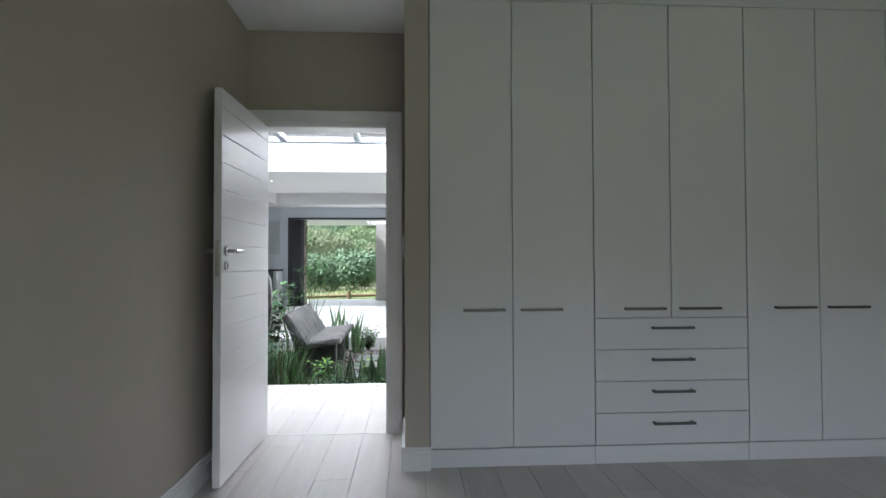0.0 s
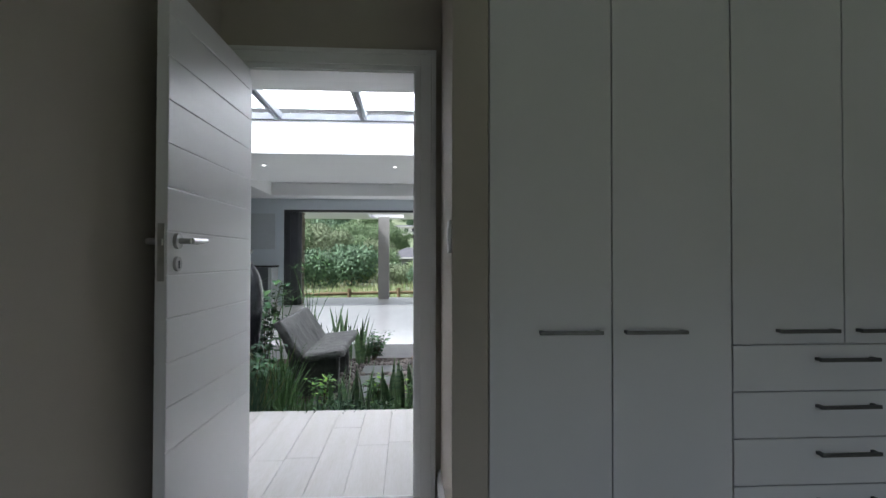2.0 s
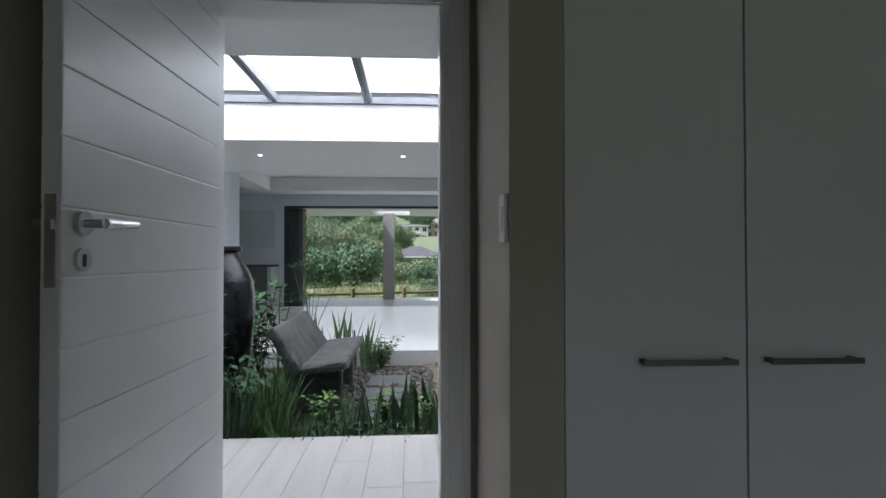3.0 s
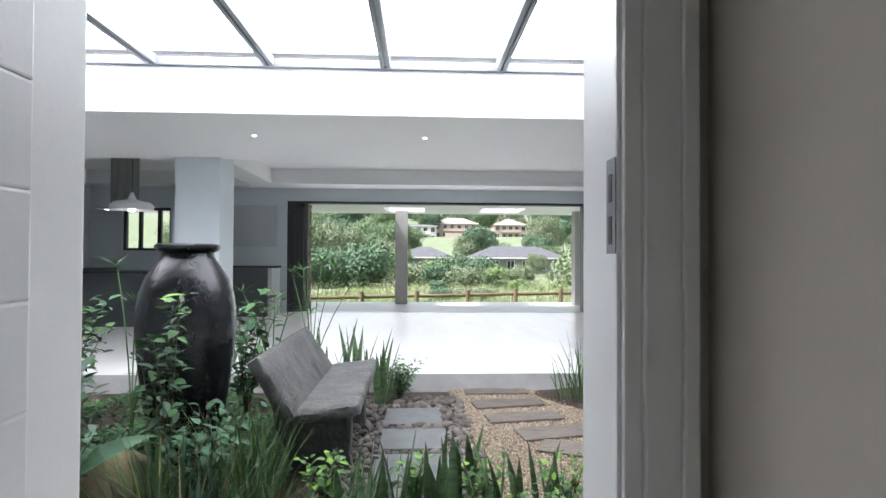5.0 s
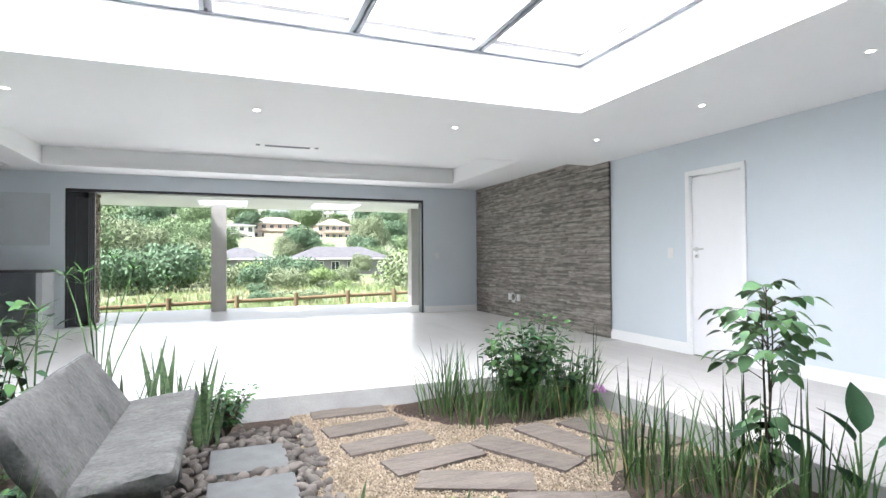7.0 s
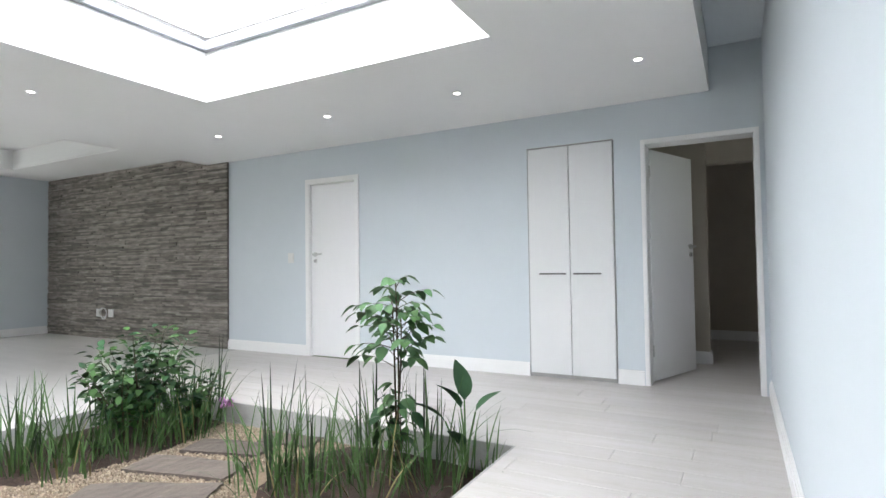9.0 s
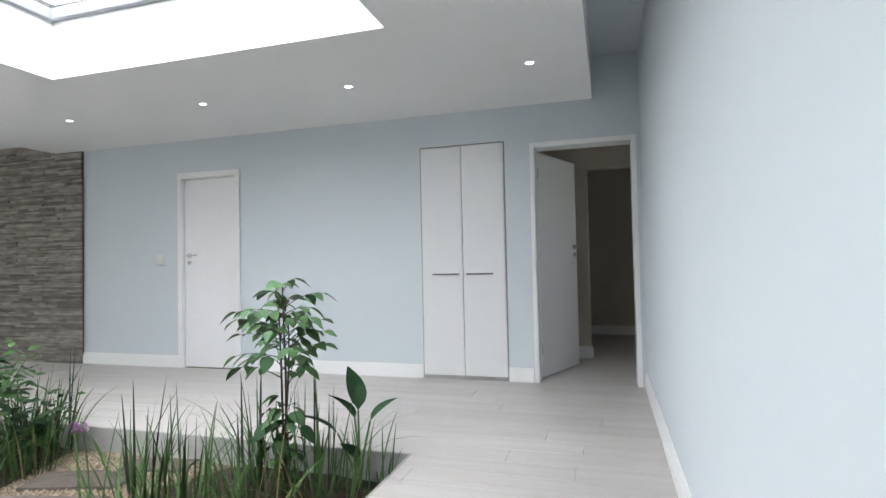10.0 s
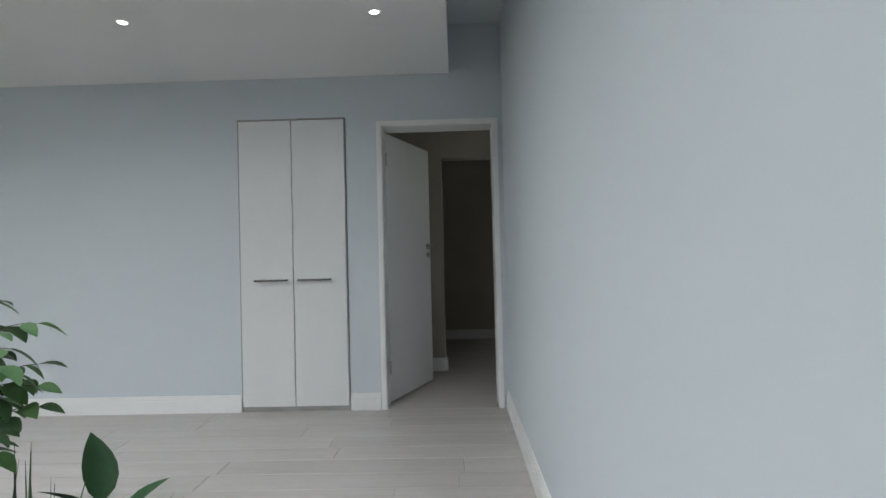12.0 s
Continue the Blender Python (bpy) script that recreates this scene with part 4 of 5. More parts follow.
# plain switch plate beside the closed door
sp = thing("light_switch", "small white switch plate on the pale wall", "switch")
part("plate", boxes([((4.690, 5.06, 1.10), (4.699, 5.15, 1.22))], 0.003), PLASTIC, sp)
part("rocker", boxes([((4.686, 5.085, 1.135), (4.691, 5.125, 1.185))], 0.002), PLASTIC, sp)
sp2 = thing("light_switch", "small white switch plate near the patio opening", "switch")
part("plate", boxes([((3.72, 10.569, 1.10), (3.80, 10.579, 1.22))], 0.003), PLASTIC, sp2)
part("rocker", boxes([((3.74, 10.565, 1.135), (3.78, 10.570, 1.185))], 0.002), PLASTIC, sp2)

# ---- kitchen ----
def face_x(parent, name, y0, y1, z0, z1, x, mat, handle=None):
    d = part(name, boxes([((x, y0 + 0.002, z0 + 0.002), (x + 0.02, y1 - 0.002, z1 - 0.002))], 0.002), mat, parent)
    if handle:
        part("handle", boxes([((x + 0.02, y0 + 0.06, handle), (x + 0.045, y1 - 0.06, handle + 0.014))], 0.003), STEEL, d)


tall = thing("oven_tower", "tall white gloss oven housing with two black ovens", "cabinet")
part("body", boxes([((-6.68, 7.28, 0), (-6.07, 7.955, 2.35))], 0.003), GREYGLOSS, tall)
face_x(tall, "oven", 7.29, 7.945, 1.30, 1.75, -6.07, BLACKGLASS, 1.66)
face_x(tall, "oven", 7.29, 7.945, 0.72, 1.28, -6.07, BLACKGLASS, 1.18)
face_x(tall, "door", 7.29, 7.945, 1.77, 2.34, -6.07, GREYGLOSS)
face_x(tall, "drawer", 7.29, 7.945, 0.10, 0.70, -6.07, GREYGLOSS)
for y0, y1 in ((7.965, 8.605), (8.610, 9.25)):
    wc = thing("wall_cabinet", "white gloss kitchen wall cabinet", "cabinet", group="kitchen wall cabinets")
    part("body", boxes([((-6.69, y0, 1.52), (-6.32, y1, 2.35))], 0.003), GREYGLOSS, wc)
    face_x(wc, "door", y0, y1, 1.52, 2.35, -6.32, GREYGLOSS)
for i in range(4):
    y0 = 7.965 + i * 0.64
    bc = thing("base_cabinet", "white gloss kitchen base cabinet", "cabinet", group="kitchen base cabinets")
    part("body", boxes([((-6.69, y0, 0.1), (-6.12, y0 + 0.636, 0.87))], 0.003), GREYGLOSS, bc)
    part("plinth", boxes([((-6.69, y0, 0), (-6.17, y0 + 0.636, 0.098))]), GREYPANEL, bc)
    face_x(bc, "door", y0, y0 + 0.636, 0.1, 0.87, -6.12, GREYGLOSS)
wt = thing("worktop", "dark polished stone kitchen worktop", "worktop")
part("slab", boxes([((-6.69, 7.965, 0.872), (-6.08, 10.56, 0.91))], 0.004), WORKTOP, wt)
tap = thing("tap", "tall chrome kitchen mixer tap", "tap", (-6.5, 9.15, 0.911))
bm = bmesh.new()
rod(bm, (0, 0, 0), (0, 0, 0.03), 0.028, n=16)
rod(bm, (0, 0, 0.03), (0, 0, 0.34), 0.014)
pr = Vector((0, 0, 0.34))
for i in range(1, 9):
    a = math.pi * i / 8
    p = Vector((0.09 - 0.09 * math.cos(a), 0, 0.34 + 0.09 * math.sin(a)))
    rod(bm, pr, p, 0.012, n=8)
    pr = p
part("spout", bm, STEEL, tap, smooth=True)
bm = bmesh.new()
rod(bm, (0, 0.01, 0.12), (0.01, 0.09, 0.15), 0.007)
part("lever", bm, STEEL, tap)
island = thing("kitchen_island", "dark grey kitchen island with a stone top", "island")
part("body", boxes([((-5.75, 8.25, 0.0), (-3.75, 9.15, 0.86))], 0.004), GREYPANEL, island)
part("top", boxes([((-5.80, 8.20, 0.862), (-3.70, 9.20, 0.90))], 0.004), WORKTOP, island)
part("hob", boxes([((-5.35, 8.45, 0.9005), (-4.65, 8.95, 0.908))], 0.002), BLACKGLASS, island)
bar = thing("breakfast_counter", "slate-grey counter with a dark stone top", "counter")
part("body", boxes([((-4.10, 9.75, 0.0), (-2.90, 10.30, 0.925))], 0.004), GREYPANEL, bar)
part("top", boxes([((-4.15, 9.70, 0.927), (-2.80, 10.34, 0.97))], 0.004), WORKTOP, bar)
part("end_panel", boxes([((-2.90, 9.73, 0.0), (-2.82, 10.32, 0.925))], 0.004), GREYGLOSS, bar, "pale end panel")
# grey splash panel on the wall behind the counter
splash = thing("wall_panel", "reflective grey glass panel on the wall", "panel")
part("sheet", boxes([((-4.15, 10.555, 1.35), (-2.95, 10.577, 2.20))], 0.003), surface("grey_back_painted_glass", (0.50, 0.54, 0.56), None, 2, 0.3), splash)
hood = thing("cooker_hood", "stainless steel island cooker hood with glass canopy", "hood", (-5.03, 8.6, 1.92))
part("chimney", boxes([((-0.12, -0.12, 0.03), (0.23, 0.12, 0.899))], 0.004), HOODSTEEL, hood)
part("motor_box", boxes([((-0.32, -0.22, 0.0), (0.32, 0.22, 0.05))], 0.006), STEEL, hood)
part("canopy", boxes([((-0.46, -0.32, 0.052), (-0.21, 0.32, 0.060)), ((0.24, -0.32, 0.052), (0.50, 0.32, 0.060))], 0.002), PANE, hood, "clear glass canopy")
for x in (-0.24, 0.24):
    bm = bmesh.new()
    bmesh.ops.create_circle(bm, cap_ends=True, segments=16, radius=0.035, matrix=Matrix.Translation((x, 0, -0.002)))
    part("lamp", bm, HILITE, hood, "lit hood lamp")
pend = thing("pendant_lamp", "white domed metal pendant lamp, lit", "pendant lamp", (-4.52, 7.95, 1.86))
bm = bmesh.new()
lathe(bm, [(0.30, 0.0), (0.31, 0.03), (0.30, 0.08), (0.25, 0.125), (0.12, 0.15), (0.06, 0.17), (0.045, 0.22), (0.02, 0.27), (0.012, 0.28)], 36)
lathe(bm, [(0.295, 0.004), (0.24, 0.11), (0.11, 0.14), (0.02, 0.145)], 36)
part("shade", bm, TRIM, pend, smooth=True)
bm = bmesh.new()
rod(bm, (0, 0, 0.28), (0, 0, 0.96), 0.006, n=6)
part("cord", bm, BLACKALU, pend)
bm = bmesh.new()
bmesh.ops.create_uvsphere(bm, u_segments=16, v_segments=10, radius=0.05, matrix=Matrix.Translation((0, 0, 0.03)))
part("bulb", bm, HILITE, pend, "lit bulb", True)

# ---- garden: ground cover of stones ----
rnd = random.Random(5)


def in_bed(x, y):
    return ((x - 2.05) / 0.98) ** 2 + ((y - 4.35) / 0.62) ** 2 < 1 or ((x - 2.30) / 0.60) ** 2 + ((y - 2.15) / 0.72) ** 2 < 1


gravel_bed = structure("ground_gravel", boxes([((0.27, 1.90, PZ - 0.029), (PX1 - 0.013, PY1 - 0.013, PZ - 0.012))]), GRAVELBED, "bed of buff gravel between stepping boards", "ground")
# soil beds lie over the gravel as low mounds
def mound(cx, cy, rx, ry, hgt, seed):
    bm = bmesh.new()
    r = random.Random(seed)
    ph = [r.uniform(0, 6.28) for _ in range(4)]
    rings = []
    for k in range(7):
        f = 1 - k / 7
        ring = []
        for i in range(40):
            a = 2 * math.pi * i / 40
            w = 1 + 0.05 * math.sin(3 * a + ph[0]) + 0.04 * math.sin(5 * a + ph[1])
            x = min(max(cx + rx * f * w * math.cos(a), PX0 + 0.02), PX1 - 0.02)
            y = min(max(cy + ry * f * w * math.sin(a), PY0 + 0.02), PY1 - 0.02)
            ring.append(bm.verts.new((x, y, PZ - 0.014 + hgt * (1 - f * f) + 0.008 * noise.noise((x * 9, y * 9, seed)))))
        rings.append(ring)
    for p, q in zip(rings, rings[1:]):
        for i in range(40):
            bm.faces.new((p[i], p[(i + 1) % 40], q[(i + 1) % 40], q[i]))
    bm.faces.new(rings[-1])
    return bm


structure("ground_bed_far", mound(2.05, 4.35, 0.98, 0.62, 0.05, 1), SOIL, "dark red-brown soil bed in the gravel", "ground")
structure("ground_bed_near", mound(2.30, 2.15, 0.60, 0.72, 0.05, 2), SOIL, "dark red-brown soil bed at the garden corner", "ground")

SLEEPERS = [(0.72, 4.50, 0.60, 0.20, 1), (0.76, 4.07, 0.62, 0.24, 10), (0.83, 3.66, 0.62, 0.24, 9), (1.02, 3.27, 0.64, 0.26, 12), (1.12, 2.86, 0.66, 0.25, -24), (1.60, 3.16, 0.74, 0.25, -62), (1.96, 3.30, 0.70, 0.26, -76), (2.32, 3.36, 0.56, 0.24, -74),
            (1.46, 2.42, 0.64, 0.25, -20), (2.62, 3.10, 0.40, 0.2, -80)]
bm_sl = bmesh.new()
box(bm_sl, (-0.5, -0.5, -0.02), (0.5, 0.5, 0.02))
bmesh.ops.subdivide_edges(bm_sl, edges=bm_sl.edges[:], cuts=5, use_grid_fill=True)
for v in bm_sl.verts:
    v.co.y += 0.05 * noise.noise((v.co.x * 6, v.co.z * 3, 3)) * (1 if abs(v.co.y) > 0.4 else 0.2)
    v.co.x += 0.016 * noise.noise((v.co.y * 9, 7, v.co.z)) if abs(v.co.x) > 0.45 else 0
    v.co.z += 0.006 * noise.noise((v.co.x * 8, v.co.y * 5, 1))
sleeper_mesh = mesh_of("sleeper", bm_sl, SLEEPER)
for x, y, ln, w, a in SLEEPERS:
    s = thing("stepping_board", "weathered grey-brown timber-look stepping board in gravel", "stepping stone", (x, y, PZ - 0.009), "stepping boards in the gravel")
    s.rotation_euler = (0, 0, radians(a))
    o = new("board", sleeper_mesh)
    o.parent, o.scale = s, (ln, w, 1.0)
SLABS = [(-0.07, 3.69, 0.46, 0.45), (-0.06, 3.14, 0.47, 0.44), (-0.07, 2.61, 0.48, 0.44), (-0.06, 2.09, 0.48, 0.42)]
for x, y, w, d in SLABS:
    s = thing("paving_slab", "square smooth grey concrete stepping slab", "paving slab", (x, y, PZ), "grey slabs by the bench")
    part("slab", boxes([((-w / 2, -d / 2, -0.03), (w / 2, d / 2, 0.012))], 0.006), SLAB, s)


def covered(x, y, m=0.0):
    for sx, sy, ln, w, a in SLEEPERS:
        c, s_ = math.cos(radians(a)), math.sin(radians(a))
        u, v = c * (x - sx) + s_ * (y - sy), -s_ * (x - sx) + c * (y - sy)
        if abs(u) < ln / 2 + m and abs(v) < w / 2 + m:
            return True
    for sx, sy, w, d in SLABS:
        if abs(x - sx) < w / 2 + m and abs(y - sy) < d / 2 + m:
            return True
    return False


verts, faces = [], []
OCT = ((1, 0, 0), (0, 1, 0), (-1, 0, 0), (0, -1, 0), (0, 0, 1), (0, 0, -1))
OF = ((0, 1, 4), (1, 2, 4), (2, 3, 4), (3, 0, 4), (1, 0, 5), (2, 1, 5), (3, 2, 5), (0, 3, 5))
for _ in range(34000):
    x, y = rnd.uniform(0.26, PX1 - 0.03), rnd.uniform(1.95, PY1 - 0.03)
    if covered(x, y) or in_bed(x, y) and rnd.random() < 0.96 or x < 0.34 and rnd.random() < 0.5:
        continue
    s, k = rnd.uniform(0.005, 0.0105), len(verts)
    turn = Euler((rnd.uniform(0, 6), rnd.uniform(0, 6), rnd.uniform(0, 6))).to_matrix()
    for v in OCT:
        w = turn @ Vector((v[0] * s * 1.3, v[1] * s, v[2] * s * 0.8))
        verts.append((x + w.x, y + w.y, PZ - 0.010 + s * rnd.uniform(0.2, 0.6) + w.z))
    faces += [tuple(k + i for i in f) for f in OF]
me = bpy.data.meshes.new("gravel")
me.from_pydata(verts, [], faces)
me.materials.append(PEBBLE)
tagged(new("gravel", me), "loose buff and cream gravel round the boards", "gravel", kind="stuff")

# river cobbles round the slabs: single stones that share a few meshes
cob = []
for k in range(6):
    bm = bmesh.new()
    bmesh.ops.create_icosphere(bm, subdivisions=2, radius=1.0)
    for v in bm.verts:
        v.co *= 1 + 0.30 * noise.noise(v.co * 1.3 + Vector((k * 5, 0, 0)))
        v.co.z *= 0.70
        v.co.y *= 0.78
    cob.append(mesh_of("cobble", bm, COBBLE, True))
placed = []
for label, count, x0, x1, y0, y1 in (("brown and grey rounded river cobbles round the slabs", 298, -0.62, 0.37, 2.15, 4.30), ("rounded river cobbles beside the jar", 120, -3.0, -1.9, 2.2, 3.6)):
    bed = tagged(new("cobbles"), label, "cobbles", kind="structure")
    made = tries = 0
    while made < count and tries < 12000:
        tries += 1
        x, y, s = rnd.uniform(x0, x1), rnd.uniform(y0, y1), rnd.uniform(0.024, 0.052)
        if covered(x, y, s * 0.3) or any((x - a) ** 2 + (y - b) ** 2 < (0.66 * (s + r)) ** 2 for a, b, r in placed):
            continue
        placed.append((x, y, s))
        made += 1
        o = new("cobble", rnd.choice(cob))
        o.parent = bed
        o.location, o.scale, o.rotation_euler = (x, y, PZ - 0.012 + s * 0.25), (s * 1.15, s, s), (rnd.uniform(-0.3, 0.3), rnd.uniform(-0.3, 0.3), rnd.uniform(0, 6.28))

# ---- jar ----
jar = thing("clay_jar", "tall black glazed clay jar with a wide rim", "jar", (-1.468, 2.70, -0.145))
bm = bmesh.new()
lathe(bm, [(0.0, 0.0), (0.15, 0.0), (0.165, 0.02), (0.19, 0.12), (0.225, 0.28), (0.262, 0.48), (0.287, 0.68), (0.30, 0.86), (0.297, 0.97), (0.28, 1.07), (0.25, 1.15), (0.205, 1.22), (0.172, 1.265), (0.158, 1.29), (0.156, 1.305)], 64)
for v in bm.verts:
    v.co.x, v.co.y = v.co.x * 0.96, v.co.y * 0.96
part("body", bm, GLAZE, jar, smooth=True)
bm = bmesh.new()
lathe(bm, [(0.156, 1.303), (0.165, 1.314), (0.190, 1.324), (0.200, 1.340), (0.197, 1.358), (0.180, 1.366), (0.150, 1.362), (0.138, 1.345), (0.135, 1.28), (0.15, 1.20), (0.2, 1.1), (0.0, 1.0)], 64)
for v in bm.verts:
    v.co.x, v.co.y = v.co.x * 0.94, v.co.y * 0.94
part("rim", bm, GLAZE, jar, "grey-black rolled rim", True)

# ---- bench of cast concrete ----
def slab_rough(lx, ly, lz, seed, amp=0.007):
    """A slab with rough faces and worn, broken edges."""
    bm = bmesh.new()
    box(bm, (-lx / 2, -ly / 2, -lz / 2), (lx / 2, ly / 2, lz / 2))
    for axis, size in ((0, lx), (1, ly), (2, lz)):
        es = [q for q in bm.edges if abs((q.verts[0].co - q.verts[1].co)[axis]) > size * 0.9]
        bmesh.ops.subdivide_edges(bm, edges=es, cuts=max(2, int(size / 0.035)), use_grid_fill=True)
    half = (lx / 2, ly / 2, lz / 2)
    for v in bm.verts:
        at_edge = [abs(abs(v.co[k]) - half[k]) < 1e-4 for k in range(3)]
        if sum(at_edge) > 1:
            wear = 0.004 + 0.018 * abs(noise.noise(v.co * 9 + Vector((seed, 2, 5))))
            v.co -= Vector([math.copysign(wear, v.co[k]) if at_edge[k] else 0 for k in range(3)])
        n1, n2 = noise.noise(v.co * 8 + Vector((seed, 0, 0))), noise.noise(v.co * 26 + Vector((0, seed, 0)))
        v.co += Vector((n1, noise.noise(v.co * 6 + Vector((0, 0, seed))), n1 * 0.7 + 0.5 * n2)) * amp
    return bm


bench = thing("garden_bench", "weathered grey cast-concrete garden bench with slab back", "bench", (-0.57, 3.08, PZ))
seat = part("seat", slab_rough(0.39, 1.44, 0.075, 3), BENCH, bench, smooth=True)
seat.location, seat.rotation_euler = (0.01, 0.0, 0.40), (0, radians(-7), 0)
back = part("backrest", slab_rough(0.085, 1.38, 0.41, 9), BENCH, bench, smooth=True)
back.location, back.rotation_euler = (-0.285, -0.06, 0.545), (0, radians(-33), 0)
# supports in a darker concrete than the seat and backrest
for y in (-0.40, 0.42):
    sup = part("support", slab_rough(0.34, 0.16, 0.40, 20 + y, 0.02), BENCHDARK, bench, "dark concrete support")
    sup.location = (-0.04, y, 0.175)
    br = part("back_support", slab_rough(0.14, 0.15, 0.62, 30 + y, 0.02), BENCHDARK, bench, "dark concrete back support")
    br.location, br.rotation_euler = (-0.27, y, 0.30), (0, radians(-20), 0)

rock = thing("mossy_boulder", "brown mossy rounded boulder in the planting", "boulder", (-1.62, 2.12, PZ))
bm = bmesh.new()
bmesh.ops.create_icosphere(bm, subdivisions=3, radius=0.24)
for v in bm.verts:
    v.co *= 1 + 0.12 * noise.noise(v.co * 6)
    v.co.z = v.co.z * 0.75 + 0.12
part("stone", bm, BOWLCLAY, rock, smooth=True)
rock2 = thing("flat_rock", "pale flat rock among leaves", "rock", (-1.95, 2.0, PZ))
bm = bmesh.new()
bmesh.ops.create_icosphere(bm, subdivisions=3, radius=0.25)
for v in bm.verts:
    v.co *= 1 + 0.2 * noise.noise(v.co * 5)
    v.co.z = v.co.z * 0.4 + 0.04
part("stone", bm, SLAB, rock2, smooth=True)

# ---- plants ----
def green(name, c, d=None, rough=0.55, vary=0.22, island=False, stretch=(1, 1, 1), scale=9):
    m = surface(name, c, d or tuple(v * 0.6 for v in c), scale, rough, spec=0.22, vary=vary, island=island, stretch=stretch)
    b = m.node_tree.nodes["Principled BSDF"]
    b.inputs["Subsurface Weight"].default_value = 0.0
    return m


G_MID = green("leaf_mid_green", (0.07, 0.155, 0.048))
G_DEEP = green("leaf_deep_green", (0.04, 0.105, 0.045))
G_GREY = green("leaf_grey_green", (0.06, 0.11, 0.066))
G_LIME = green("leaf_lime_green", (0.17, 0.31, 0.045))
G_CROWN = green("leaf_soft_green", (0.105, 0.20, 0.085), (0.06, 0.135, 0.06), rough=0.5)
G_BLADE = green("blade_green", (0.085, 0.16, 0.055), (0.05, 0.10, 0.03), island=True, vary=0.3)
G_SPIKE = green("dark_bulb_leaf", (0.045, 0.07, 0.035), (0.025, 0.04, 0.022), island=True)
G_DRY = green("blade_straw", (0.30, 0.26, 0.12), (0.2, 0.16, 0.07), island=True)
G_SNAKE = green("snake_plant_green", (0.13, 0.19, 0.085), (0.035, 0.08, 0.04), rough=0.42, stretch=(0.5, 0.5, 3.5), scale=13)
G_STEM = green("stem_brown", (0.10, 0.085, 0.05), (0.06, 0.05, 0.03))
PINK = green("pink_petal", (0.62, 0.30, 0.62), (0.5, 0.22, 0.5))


def leaf_mesh(name, mat, w=0.42, bend=0.25, fold=0.12, tip=1.0):
    """A leaf of length 1 along x: pointed, folded on its midrib and arched."""
    bm = bmesh.new()
    rows = []
    for i in range(7):
        t = i / 6
        half = w / 2 * (math.sin(math.pi * min(1, t ** 0.8)) ** 0.85) * tip if 0 < t < 1 else 0.006
        z = -bend * t * t
        rows.append([bm.verts.new((t, s * half, z + abs(s) * fold * half * 2)) for s in (-1, 0, 1)])
    for p, q in zip(rows, rows[1:]):
        for i in (0, 1):
            bm.faces.new((p[i], p[i + 1], q[i + 1], q[i]))
    return mesh_of(name, bm, mat, True)


LEAF = {k: leaf_mesh("leaf", m, w, b) for k, m, w, b in (("mid", G_MID, 0.58, 0.3), ("deep", G_DEEP, 0.6, 0.35), ("grey", G_GREY, 0.42, 0.25), ("lime", G_LIME, 0.58, 0.15), ("crown", G_CROWN, 0.64, 0.30))}


def put_leaf(parent, key, p, yaw, pitch, roll, ln):
    o = new("leaf", LEAF[key])
    o.parent = parent
    o.matrix_basis = Matrix.LocRotScale(p, Euler((roll, pitch, yaw)), (ln, ln, ln))
    return o


def shrub(label, at, height, stems, spread, leaf, per, keys, seed, start=0.25, base=PZ, droop=0.0):
    """Stems from one root with leaves set spirally along their upper parts."""
    r = random.Random(seed)
    t = thing("plant", label, "plant", (at[0], at[1], base))
    bm = bmesh.new()
    spots = []
    for s in range(stems):
        a0 = 2 * math.pi * s / stems + r.uniform(-0.5, 0.5)
        out = spread * r.uniform(0.35, 1.0) if stems > 1 else spread * 0.15
        h = height * r.uniform(0.72, 1.0) if s else height
        pts = []
        for i in range(9):
            f = i / 8
            pts.append(Vector((out * f ** 1.4 * math.cos(a0) + 0.012 * math.sin(5 * f + s), out * f ** 1.4 * math.sin(a0) + 0.012 * math.cos(4 * f + s), h * f)))
        for i, (p, q) in enumerate(zip(pts, pts[1:])):
            rod(bm, p, q, 0.0052 * (1.1 - i / 9) * (1 + height * 0.3), 0.0052 * (1.1 - (i + 1) / 9) * (1 + height * 0.3), 6)
        for k in range(per):
            f = start + (1 - start) * (k + 0.5) / per
            i = min(7, int(f * 8))
            spots.append((pts[i].lerp(pts[i + 1], f * 8 - i), 2.4 * k + a0, f))
    part("stem", bm, G_STEM, t, "brown-green stems", True)
    for p, yaw, f in spots:
        ln = leaf * r.uniform(0.6, 1.15) * (1.05 - 0.3 * abs(f - 0.6))
        twig = Vector((math.cos(yaw), math.sin(yaw), 0.35)) * r.uniform(0.0, spread * 0.28)
        put_leaf(t, r.choice(keys), p + twig, yaw + r.uniform(-0.5, 0.5), r.uniform(-0.75, 0.45) + droop - 0.25 * (f > 0.9), r.uniform(-0.5, 0.5), ln)
    return t


